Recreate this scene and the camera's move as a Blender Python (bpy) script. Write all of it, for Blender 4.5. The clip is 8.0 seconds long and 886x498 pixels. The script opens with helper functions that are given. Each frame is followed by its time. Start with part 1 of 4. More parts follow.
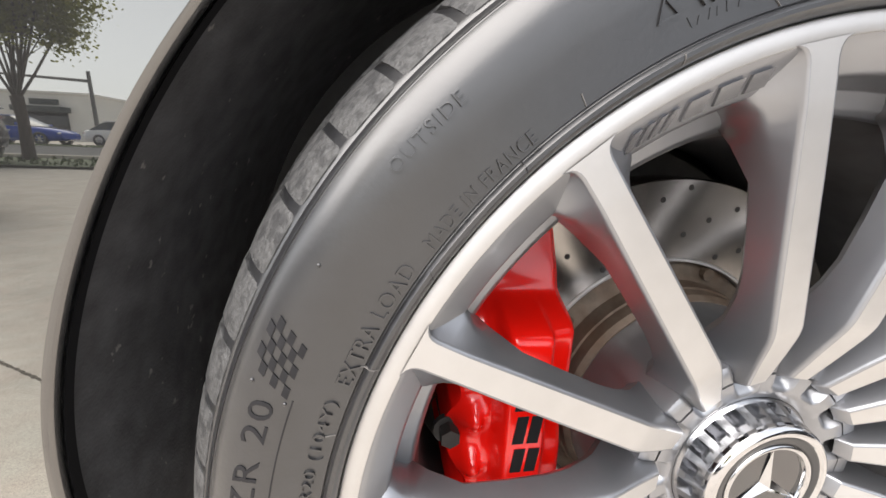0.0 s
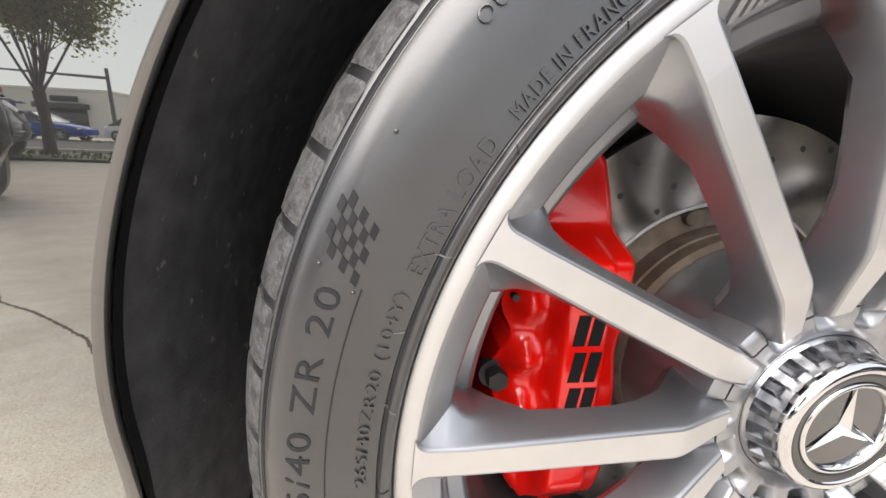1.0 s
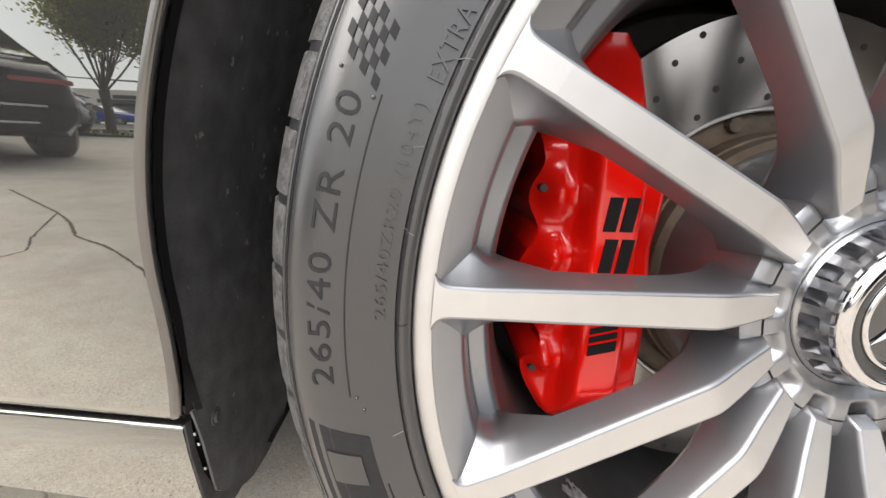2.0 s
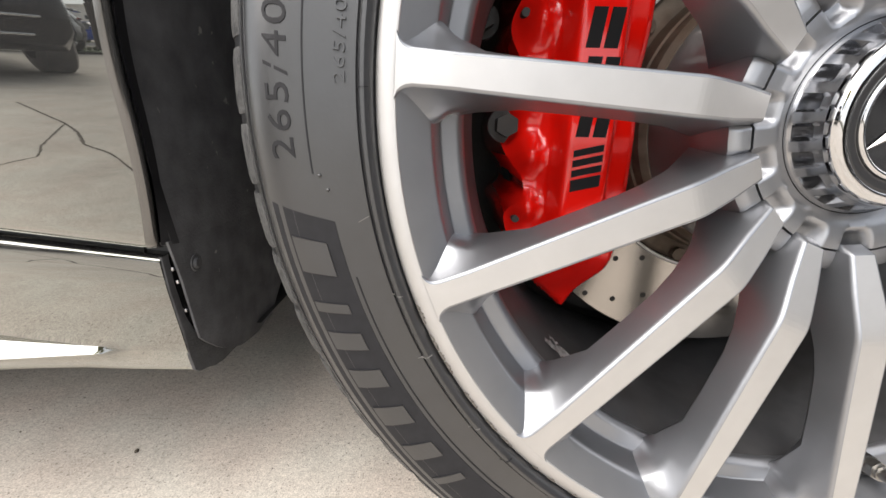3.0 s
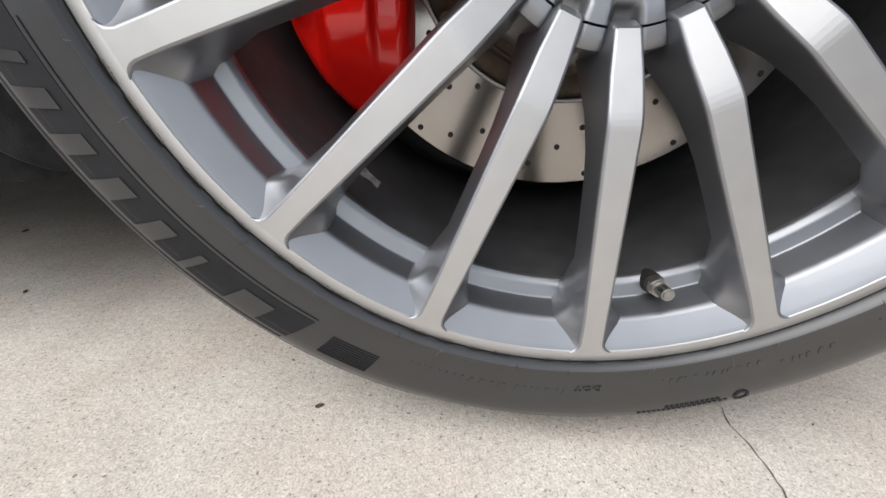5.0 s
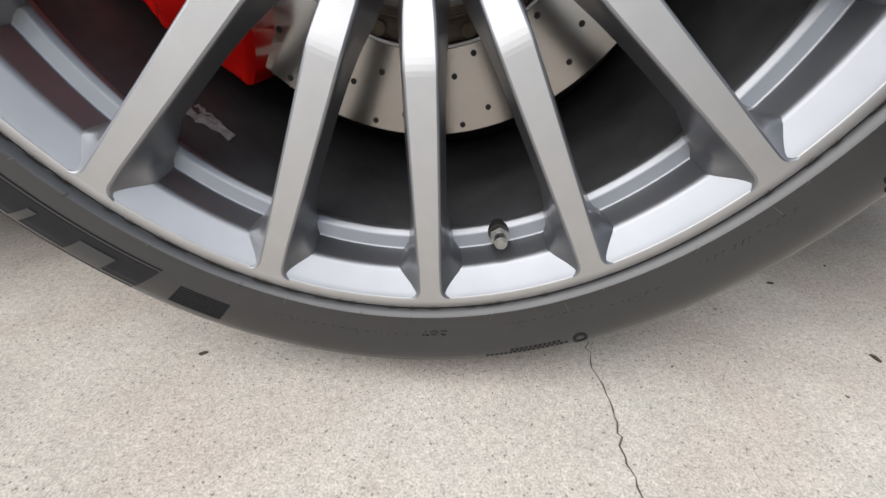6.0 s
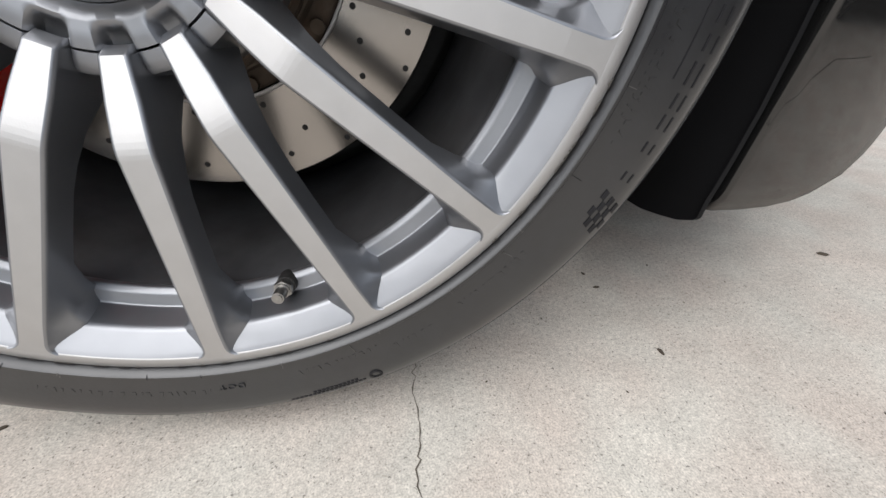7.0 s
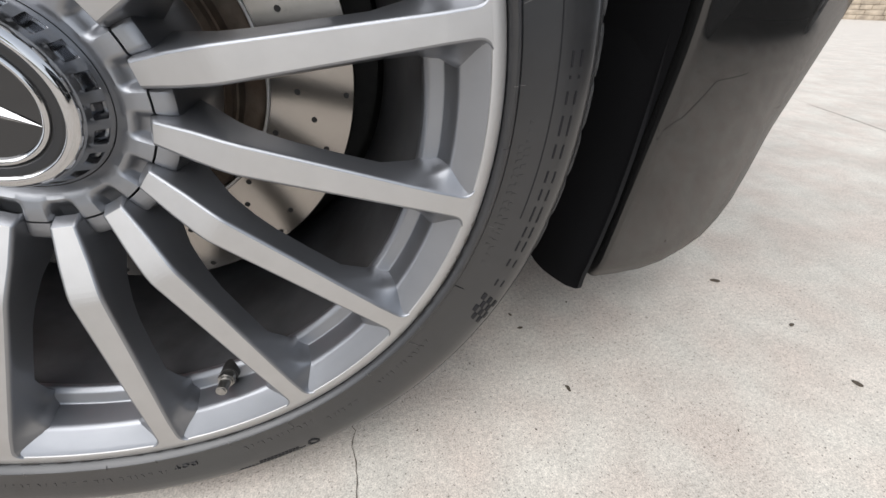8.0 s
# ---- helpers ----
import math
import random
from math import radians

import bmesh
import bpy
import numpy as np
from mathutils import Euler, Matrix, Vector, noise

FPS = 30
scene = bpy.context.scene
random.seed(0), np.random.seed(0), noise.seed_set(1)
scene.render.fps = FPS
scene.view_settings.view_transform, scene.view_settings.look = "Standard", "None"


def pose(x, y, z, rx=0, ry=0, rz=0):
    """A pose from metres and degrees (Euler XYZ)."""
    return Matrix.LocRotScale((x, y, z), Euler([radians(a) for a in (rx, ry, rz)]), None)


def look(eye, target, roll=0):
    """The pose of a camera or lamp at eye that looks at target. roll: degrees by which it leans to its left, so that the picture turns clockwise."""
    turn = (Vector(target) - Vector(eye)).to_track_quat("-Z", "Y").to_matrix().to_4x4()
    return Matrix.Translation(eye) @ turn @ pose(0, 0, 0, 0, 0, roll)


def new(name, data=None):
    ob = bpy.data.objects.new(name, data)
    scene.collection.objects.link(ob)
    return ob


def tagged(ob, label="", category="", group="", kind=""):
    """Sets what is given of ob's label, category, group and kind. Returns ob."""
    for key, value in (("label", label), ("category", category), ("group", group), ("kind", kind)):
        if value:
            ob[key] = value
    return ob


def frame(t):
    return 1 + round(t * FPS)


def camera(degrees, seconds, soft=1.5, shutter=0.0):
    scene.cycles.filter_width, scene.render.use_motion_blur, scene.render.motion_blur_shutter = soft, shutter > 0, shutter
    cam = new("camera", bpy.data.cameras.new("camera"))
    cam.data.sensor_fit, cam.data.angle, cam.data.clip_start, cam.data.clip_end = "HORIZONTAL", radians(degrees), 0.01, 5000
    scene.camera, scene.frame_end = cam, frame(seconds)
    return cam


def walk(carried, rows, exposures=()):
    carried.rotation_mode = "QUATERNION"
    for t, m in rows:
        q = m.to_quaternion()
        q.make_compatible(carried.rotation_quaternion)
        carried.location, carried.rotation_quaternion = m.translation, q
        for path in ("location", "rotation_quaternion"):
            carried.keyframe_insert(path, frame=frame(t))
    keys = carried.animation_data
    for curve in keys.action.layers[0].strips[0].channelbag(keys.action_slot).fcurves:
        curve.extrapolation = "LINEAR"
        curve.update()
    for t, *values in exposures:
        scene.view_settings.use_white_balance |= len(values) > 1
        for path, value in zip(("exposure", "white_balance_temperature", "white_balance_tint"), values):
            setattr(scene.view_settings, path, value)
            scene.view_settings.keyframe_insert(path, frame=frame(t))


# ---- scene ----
cam = camera(97.50, 8.0)
ROWS = [
    (0.0, -0.2437, -0.1487, 0.5447, 75.76, -2.22, -8.58),
    (0.5, -0.2565, -0.1449, 0.5211, 75.37, -2.08, -7.47),
    (1.0, -0.2684, -0.1432, 0.4963, 75.29, -2.30, -7.05),
    (2.5, -0.2544, -0.1721, 0.3759, 76.78, -1.41, -0.61),
    (3.0, -0.2406, -0.1785, 0.3310, 73.59, -1.33, -0.89),
    (3.5, -0.2099, -0.1848, 0.2955, 69.32, -1.92, -0.40),
    (4.0, -0.1803, -0.1892, 0.2686, 66.88, -2.00, 0.75),
    (4.5, -0.1365, -0.1937, 0.2562, 65.74, -2.16, 0.98),
    (6.0, 0.0203, -0.2049, 0.2557, 57.65, -1.44, 0.99),
    (6.5, 0.0752, -0.2058, 0.2726, 56.87, -1.63, -3.05),
    (7.0, 0.1371, -0.2046, 0.2996, 57.05, -1.63, -7.60),
    (7.5, 0.1721, -0.2086, 0.3370, 57.36, -1.46, -10.93),
    (8.0, 0.1799, -0.2204, 0.3931, 57.09, -1.49, -12.70),
]
EXPOSURES = [(0.0, 1.63, 6900, 13), (1.0, 1.62, 6940, 13), (2.5, 1.46, 7000, 12), (3.5, 1.25, 6780, 12), (4.5, 0.88, 6610, 11), (6.5, 0.46, 6530, 11), (8.0, 0.56, 6480, 11)]
walk(cam, [(t, pose(x, y, z, rx, ry, rz)) for t, x, y, z, rx, ry, rz in ROWS], EXPOSURES)

# ---- light ----
SUN_EL, SUN_AZ = 52.0, 224.0
world = bpy.data.worlds.new("overcast_sky")
scene.world = world
world.use_nodes = True
wn, wl = world.node_tree.nodes, world.node_tree.links
wn.clear()
sky = wn.new("ShaderNodeTexSky")
sky.sky_type, sky.sun_disc = "NISHITA", False
sky.sun_elevation, sky.sun_rotation = radians(SUN_EL), radians(SUN_AZ)
sky.air_density, sky.dust_density, sky.ozone_density = 1.0, 0.7, 1.0
pale = wn.new("ShaderNodeHueSaturation")
pale.inputs["Saturation"].default_value = 0.2
backg = wn.new("ShaderNodeBackground")
backg.inputs["Strength"].default_value = 0.19
wout = wn.new("ShaderNodeOutputWorld")
wl.new(sky.outputs[0], pale.inputs["Color"])
veil = wn.new("ShaderNodeMix")
veil.data_type = "RGBA"
veil.inputs["Factor"].default_value = 0.6
veil.inputs["B"].default_value = (2.65, 3.05, 3.55, 1)
wl.new(pale.outputs[0], veil.inputs["A"])
wl.new(veil.outputs["Result"], backg.inputs[0])
wl.new(backg.outputs[0], wout.inputs[0])
sun_data = bpy.data.lights.new("sun", "SUN")
sun_data.energy, sun_data.angle, sun_data.color = 2.38, radians(70), (1.0, 0.98, 0.955)
sun = new("sun", sun_data)
to_sun = Vector((math.sin(radians(SUN_AZ)) * math.cos(radians(SUN_EL)), math.cos(radians(SUN_AZ)) * math.cos(radians(SUN_EL)), math.sin(radians(SUN_EL))))
sun.matrix_world = look(to_sun * 30, (0, 0, 0))


# ---- materials ----
def material(name, color, rough=0.5, metal=0.0, var=0.0, scale=40.0, bump=0.0, bump_scale=200.0, coat=0.0, spec=0.5,
             stain=0.0, stain_scale=6.0, stain_color=None, stain_from=0.45, stain_to=0.75, rough_var=0.0, coat_rough=0.06):
    """A principled material with grain, stains, uneven gloss and fine relief, in object space."""
    m = bpy.data.materials.new(name)
    m.use_nodes = True
    n, l = m.node_tree.nodes, m.node_tree.links
    p = n["Principled BSDF"]
    p.inputs["Base Color"].default_value = (*color, 1)
    p.inputs["Roughness"].default_value = rough
    p.inputs["Metallic"].default_value = metal
    p.inputs["Coat Weight"].default_value = coat
    p.inputs["Coat Roughness"].default_value = coat_rough
    p.inputs["Specular IOR Level"].default_value = spec
    where = n.new("ShaderNodeNewGeometry").outputs["Position"]
    out = None
    if var or stain:
        mix = n.new("ShaderNodeMix")
        mix.data_type, mix.blend_type = "RGBA", "MULTIPLY"
        mix.inputs["Factor"].default_value = 1.0
        mix.inputs["A"].default_value = (*color, 1)
        g = n.new("ShaderNodeTexNoise")
        g.inputs["Scale"].default_value, g.inputs["Detail"].default_value = scale, 6
        l.new(where, g.inputs["Vector"])
        r = n.new("ShaderNodeMapRange")
        r.inputs["From Min"].default_value, r.inputs["From Max"].default_value = 0.3, 0.7
        r.inputs["To Min"].default_value, r.inputs["To Max"].default_value = 1 - var, 1 + var
        l.new(g.outputs["Fac"], r.inputs["Value"])
        l.new(r.outputs[0], mix.inputs["B"])
        out = mix.outputs["Result"]
        if stain:
            s = n.new("ShaderNodeTexNoise")
            s.inputs["Scale"].default_value, s.inputs["Detail"].default_value = stain_scale, 5
            l.new(where, s.inputs["Vector"])
            sr = n.new("ShaderNodeMapRange")
            sr.inputs["From Min"].default_value, sr.inputs["From Max"].default_value = stain_from, stain_to
            sr.inputs["To Max"].default_value = stain
            l.new(s.outputs["Fac"], sr.inputs["Value"])
            sm = n.new("ShaderNodeMix")
            sm.data_type = "RGBA"
            sm.inputs["B"].default_value = (*(stain_color or [c * 0.5 for c in color]), 1)
            l.new(sr.outputs[0], sm.inputs["Factor"])
            l.new(out, sm.inputs["A"])
            out = sm.outputs["Result"]
        l.new(out, p.inputs["Base Color"])
    if rough_var:
        g2 = n.new("ShaderNodeTexNoise")
        g2.inputs["Scale"].default_value, g2.inputs["Detail"].default_value = scale * 0.4, 4
        l.new(where, g2.inputs["Vector"])
        r2 = n.new("ShaderNodeMapRange")
        r2.inputs["To Min"].default_value, r2.inputs["To Max"].default_value = rough - rough_var, rough + rough_var
        l.new(g2.outputs["Fac"], r2.inputs["Value"])
        l.new(r2.outputs[0], p.inputs["Roughness"])
    if bump:
        b = n.new("ShaderNodeBump")
        b.inputs["Strength"].default_value, b.inputs["Distance"].default_value = bump, 0.002
        h = n.new("ShaderNodeTexNoise")
        h.inputs["Scale"].default_value, h.inputs["Detail"].default_value = bump_scale, 5
        l.new(where, h.inputs["Vector"])
        l.new(h.outputs["Fac"], b.inputs["Height"])
        l.new(b.outputs[0], p.inputs["Normal"])
    return m


def paint_material(name, color, low, high, tint, gloss=0.012):
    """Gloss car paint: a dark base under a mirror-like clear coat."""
    m = bpy.data.materials.new(name)
    m.use_nodes = True
    n, l = m.node_tree.nodes, m.node_tree.links
    p = n["Principled BSDF"]
    p.inputs["Base Color"].default_value = (*color, 1)
    p.inputs["Roughness"].default_value = 0.6
    p.inputs["Specular IOR Level"].default_value = 0.1
    g = n.new("ShaderNodeBsdfGlossy")
    g.inputs["Roughness"].default_value = gloss
    g.inputs["Color"].default_value = (*tint, 1)
    f = n.new("ShaderNodeLayerWeight")
    f.inputs["Blend"].default_value = 0.5
    r = n.new("ShaderNodeMapRange")
    r.inputs["From Min"].default_value, r.inputs["From Max"].default_value = 0.25, 0.85
    r.inputs["To Min"].default_value, r.inputs["To Max"].default_value = low, high
    mix = n.new("ShaderNodeMixShader")
    l.new(f.outputs["Facing"], r.inputs["Value"])
    l.new(r.outputs[0], mix.inputs[0])
    l.new(p.outputs[0], mix.inputs[1])
    l.new(g.outputs[0], mix.inputs[2])
    l.new(mix.outputs[0], n["Material Output"].inputs[0])
    return m


def concrete_material():
    m = bpy.data.materials.new("concrete")
    m.use_nodes = True
    n, l = m.node_tree.nodes, m.node_tree.links
    p = n["Principled BSDF"]
    p.inputs["Roughness"].default_value = 0.85
    p.inputs["Specular IOR Level"].default_value = 0.3
    where = n.new("ShaderNodeNewGeometry").outputs["Position"]

    def noise_of(scale, detail, lo, hi, a, b):
        g = n.new("ShaderNodeTexNoise")
        g.inputs["Scale"].default_value, g.inputs["Detail"].default_value = scale, detail
        l.new(where, g.inputs["Vector"])
        r = n.new("ShaderNodeMapRange")
        r.inputs["From Min"].default_value, r.inputs["From Max"].default_value = lo, hi
        r.inputs["To Min"].default_value, r.inputs["To Max"].default_value = a, b
        l.new(g.outputs["Fac"], r.inputs["Value"])
        return r.outputs[0], g.outputs["Fac"]

    def times(a, b):
        x = n.new("ShaderNodeMath")
        x.operation = "MULTIPLY"
        l.new(a, x.inputs[0])
        l.new(b, x.inputs[1])
        return x.outputs[0]

    broad, _ = noise_of(4.5, 5, 0.3, 0.7, 0.87, 1.09)
    mid, _ = noise_of(26.0, 6, 0.3, 0.7, 0.92, 1.06)
    grit, _ = noise_of(190.0, 5, 0.3, 0.7, 0.83, 1.1)
    fine, fine_h = noise_of(620.0, 3, 0.36, 0.64, 0.78, 1.16)
    pits, _ = noise_of(300.0, 4, 0.32, 0.38, 0.45, 1.0)
    value = times(times(times(broad, mid), times(fine, pits)), grit)
    tone, _ = noise_of(9.0, 3, 0.35, 0.65, 0.0, 1.0)
    hue = n.new("ShaderNodeMix")
    hue.data_type = "RGBA"
    hue.inputs["A"].default_value = (0.566, 0.498, 0.436, 1)
    hue.inputs["B"].default_value = (0.546, 0.512, 0.454, 1)
    l.new(tone, hue.inputs["Factor"])
    mul = n.new("ShaderNodeMix")
    mul.data_type, mul.blend_type = "RGBA", "MULTIPLY"
    mul.inputs["Factor"].default_value = 1
    l.new(hue.outputs["Result"], mul.inputs["A"])
    l.new(value, mul.inputs["B"])
    l.new(mul.outputs["Result"], p.inputs["Base Color"])
    b = n.new("ShaderNodeBump")
    b.inputs["Strength"].default_value, b.inputs["Distance"].default_value = 0.2, 0.0006
    l.new(fine_h, b.inputs["Height"])
    l.new(b.outputs[0], p.inputs["Normal"])
    return m


def brushed_material(name, color, rough):
    """Turned steel: fine rings about the wheel's axle, with duller patches."""
    m = bpy.data.materials.new(name)
    m.use_nodes = True
    n, l = m.node_tree.nodes, m.node_tree.links
    p = n["Principled BSDF"]
    p.inputs["Metallic"].default_value = 1.0
    where = n.new("ShaderNodeNewGeometry").outputs["Position"]
    off = n.new("ShaderNodeVectorMath")
    off.operation = "MULTIPLY_ADD"
    off.inputs[1].default_value, off.inputs[2].default_value = (1, 0, 1), (0, 0, -0.344)
    l.new(where, off.inputs[0])
    length = n.new("ShaderNodeVectorMath")
    length.operation = "LENGTH"
    l.new(off.outputs[0], length.inputs[0])
    ring = n.new("ShaderNodeTexNoise")
    ring.noise_dimensions = "1D"
    ring.inputs["Scale"].default_value, ring.inputs["Detail"].default_value = 1400, 3
    l.new(length.outputs["Value"], ring.inputs["W"])
    patch = n.new("ShaderNodeTexNoise")
    patch.inputs["Scale"].default_value, patch.inputs["Detail"].default_value = 18, 4
    l.new(where, patch.inputs["Vector"])
    both = n.new("ShaderNodeMath")
    l.new(ring.outputs["Fac"], both.inputs[0])
    l.new(patch.outputs["Fac"], both.inputs[1])
    tone = n.new("ShaderNodeMapRange")
    tone.inputs["From Min"].default_value, tone.inputs["From Max"].default_value = 0.6, 1.4
    tone.inputs["To Min"].default_value, tone.inputs["To Max"].default_value = 0.9, 1.1
    l.new(both.outputs[0], tone.inputs["Value"])
    mix = n.new("ShaderNodeMix")
    mix.data_type, mix.blend_type = "RGBA", "MULTIPLY"
    mix.inputs["Factor"].default_value = 1.0
    mix.inputs["A"].default_value = (*color, 1)
    l.new(tone.outputs[0], mix.inputs["B"])
    l.new(mix.outputs["Result"], p.inputs["Base Color"])
    p.inputs["Roughness"].default_value = rough
    b = n.new("ShaderNodeBump")
    b.inputs["Strength"].default_value, b.inputs["Distance"].default_value = 0.04, 0.0003
    l.new(ring.outputs["Fac"], b.inputs["Height"])
    l.new(b.outputs[0], p.inputs["Normal"])
    return m


CONCRETE = concrete_material()
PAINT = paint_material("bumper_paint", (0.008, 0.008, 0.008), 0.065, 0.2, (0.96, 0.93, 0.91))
# the bumper's black again in two lit copies, brighter light set as reflectance
LIP_PAINT_LIT = paint_material("half_lit_lip_paint", (0.012, 0.012, 0.012), 0.15, 0.36, (0.98, 0.96, 0.93), 0.16)
FENDER_PAINT_LIT = paint_material("lit_fender_paint", (0.012, 0.012, 0.012), 0.2, 0.57, (0.96, 0.97, 0.92))
RUBBER = material("tyre_rubber", (0.008, 0.0083, 0.0099), 0.38, var=0.2, scale=90, coat=0.44, coat_rough=0.24, spec=0.8, bump=0.04, bump_scale=500, stain=0.4, stain_scale=14, stain_color=(0.018, 0.0176, 0.0172), rough_var=0.09)
TREAD = material("tread_rubber", (0.05, 0.05, 0.05), 0.62, var=0.35, scale=420, bump=0.5, bump_scale=500, stain=0.8, stain_scale=160, stain_color=(0.015, 0.015, 0.016), stain_from=0.5, stain_to=0.6)
LETTER_DARK = material("dark_letter_rubber", (0.011, 0.011, 0.013), 0.62, var=0.15, scale=200, spec=0.3)
MACHINED = material("machined_aluminium", (0.53, 0.523, 0.517), 0.53, 1.0, var=0.03, scale=60, bump=0.03, bump_scale=1200, rough_var=0.03)
GREY = material("grey_wheel_paint", (0.28, 0.287, 0.304), 0.42, 0.92, var=0.04, scale=40, rough_var=0.04, coat=0.55, coat_rough=0.06)
CHROME = material("chrome", (0.54, 0.54, 0.545), 0.05, 1.0)
SATIN = material("satin_grey_metal", (0.36, 0.365, 0.38), 0.2, 1.0, rough_var=0.05)
FOIL = material("dull_foil", (0.3, 0.3, 0.3), 0.6, 0.3, var=0.4, scale=200, bump=0.5, bump_scale=300)
SATIN_BLACK = material("satin_black", (0.02, 0.02, 0.021), 0.35)
GLOSS_BLACK = material("gloss_black", (0.012, 0.012, 0.013), 0.12, coat=0.6)
# black print and trim, also the sheet that paints the arch gap dark
MATT_BLACK = material("matt_black_parts_and_shade", (0.009, 0.009, 0.01), 0.7, spec=0.15)
RED = material("red_caliper_enamel", (0.68, 0.0068, 0.0035), 0.22, var=0.04, scale=50, coat=0.6, spec=0.4)
STEEL = brushed_material("brake_disc_steel", (0.37, 0.345, 0.32), 0.18)
HAT = material("rusty_hat", (0.125, 0.1, 0.078), 0.6, 0.5, var=0.3, scale=80, bump=0.2, stain=0.5, stain_scale=30, stain_color=(0.1, 0.05, 0.025))
# dark iron parts, and the shade painted into holes and behind the brake
DARK = material("dark_parts_and_shade", (0.02, 0.019, 0.018), 0.6, var=0.3, scale=60)
PLASTIC = material("black_plastic", (0.07, 0.07, 0.073), 0.6, spec=0.4, var=0.3, scale=70, bump=0.25, bump_scale=450, stain=0.35, stain_scale=25, stain_color=(0.028, 0.027, 0.026))
LINER = material("scuffed_liner_plastic", (0.08, 0.08, 0.084), 0.6, spec=0.45, var=0.35, scale=50, bump=0.2, bump_scale=450, stain=0.8, stain_scale=75, stain_color=(0.3, 0.29, 0.27), stain_from=0.675, stain_to=0.71)
BARREL = material("barrel_paint", (0.07, 0.07, 0.073), 0.48, 0.25, var=0.15, scale=60, stain=0.5, stain_scale=20, stain_color=(0.03, 0.026, 0.022))
BRASS = material("nickelled_brass", (0.36, 0.35, 0.335), 0.35, 1.0, var=0.15, scale=300)
CRACK = material("crack_dirt", (0.1, 0.085, 0.068), 0.95, var=0.3, scale=300)
DEBRIS = material("dirt_crumb", (0.07, 0.055, 0.04), 0.95, var=0.3, scale=300)

# ---- helpers of the scene ----
H = 0.344
PITCH = 2 * math.pi / 15
SPOKE_0 = radians(272.8)
STAR_0 = radians(94.0)


def obj(name, bm, mats, parent=None, label="", smooth=35):
    me = bpy.data.meshes.new(name)
    bmesh.ops.recalc_face_normals(bm, faces=bm.faces)
    bm.to_mesh(me)
    bm.free()
    for m in mats if isinstance(mats, (list, tuple)) else [mats]:
        me.materials.append(m)
    if smooth:
        me.polygons.foreach_set("use_smooth", [True] * len(me.polygons))
        me.set_sharp_from_angle(angle=radians(smooth))
    ob = new(name, me)
    ob.parent = parent
    if label:
        ob["label"] = label
    return ob


def part(name, bm, mats, parent, label="", smooth=35):
    return obj(name, bm, mats, parent, label, smooth)


def pol(r, a, y):
    """A point of the wheel: radius, angle in radians (0 ahead, anticlockwise), depth into the car."""
    return Vector((r * math.cos(a), y, H + r * math.sin(a)))


def lerp_table(table, x):
    if x <= table[0][0]:
        return table[0][1]
    for (x0, v0), (x1, v1) in zip(table, table[1:]):
        if x <= x1:
            return v0 + (v1 - v0) * (x - x0) / (x1 - x0)
    return table[-1][1]


def grid(bm, rows, close_u=False, close_v=False, mat=0):
    """Faces over rows of points."""
    vs = [[bm.verts.new(p) for p in row] for row in rows]
    nu, nv = len(vs), len(vs[0])
    for i in range(nu if close_u else nu - 1):
        for j in range(nv if close_v else nv - 1):
            f = bm.faces.new((vs[i][j], vs[(i + 1) % nu][j], vs[(i + 1) % nu][(j + 1) % nv], vs[i][(j + 1) % nv]))
            f.material_index = mat
    return vs


def fillet(profile, radius, n=4):
    """A profile with its corners rounded."""
    pts = [Vector(p) for p in profile]
    out = [pts[0]]
    for a, b, c in zip(pts, pts[1:], pts[2:]):
        u, w = a - b, c - b
        d = min(radius, u.length * 0.45, w.length * 0.45)
        p, q = b + u.normalized() * d, b + w.normalized() * d
        for i in range(n + 1):
            t = i / n
            out.append(p * (1 - t) ** 2 + b * (2 * t * (1 - t)) + q * t * t)
    return [tuple(p) for p in out + [pts[-1]]]


def revolve(bm, profile, n=120, a0=0.0, a1=2 * math.pi, shape=None, mat=0):
    full = abs(a1 - a0 - 2 * math.pi) < 1e-6
    rows = []
    for i in range(n if full else n + 1):
        a = a0 + (a1 - a0) * i / n
        rows.append([shape(r, a, y) if shape else pol(r, a, y) for r, y in profile])
    return grid(bm, rows, close_u=full, mat=mat)


def box(bm, lo, hi, bevel=0.0, m=None, mat=0):
    cx = [(a + b) / 2 for a, b in zip(lo, hi)]
    sz = [b - a for a, b in zip(lo, hi)]
    made = bmesh.ops.create_cube(bm, size=1, matrix=Matrix.Translation(cx) @ Matrix.Diagonal((*sz, 1)))["verts"]
    faces = {f for v in made for f in v.link_faces}
    for f in faces:
        f.material_index = mat
    if bevel:
        edges = list({e for v in made for e in v.link_edges})
        got = bmesh.ops.bevel(bm, geom=edges, offset=bevel, segments=2, affect="EDGES", profile=0.5)
        made = list({v for f in got["faces"] for v in f.verts} | {v for v in made if v.is_valid})
    if m:
        bmesh.ops.transform(bm, matrix=m, verts=[v for v in made if v.is_valid])
    return made


def rod(bm, a, b, r0, r1=None, n=12, mat=0):
    a, b = Vector(a), Vector(b)
    d = b - a
    m = Matrix.Translation((a + b) / 2) @ d.to_track_quat("Z", "Y").to_matrix().to_4x4()
    vs = bmesh.ops.create_cone(bm, cap_ends=True, segments=n, radius1=r0, radius2=r0 if r1 is None else r1, depth=d.length, matrix=m)["verts"]
    for f in {f for v in vs for f in v.link_faces}:
        f.material_index = mat
    return vs


def smooth01(x):
    x = min(1.0, max(0.0, x))
    return x * x * (3 - 2 * x)


# ---- ground ----
bm = bmesh.new()
grid(bm, [[(x, y, 0) for y in (-400, -60, -9.2, 0, 60, 400)] for x in (-400, -60, 0, 60, 400)])
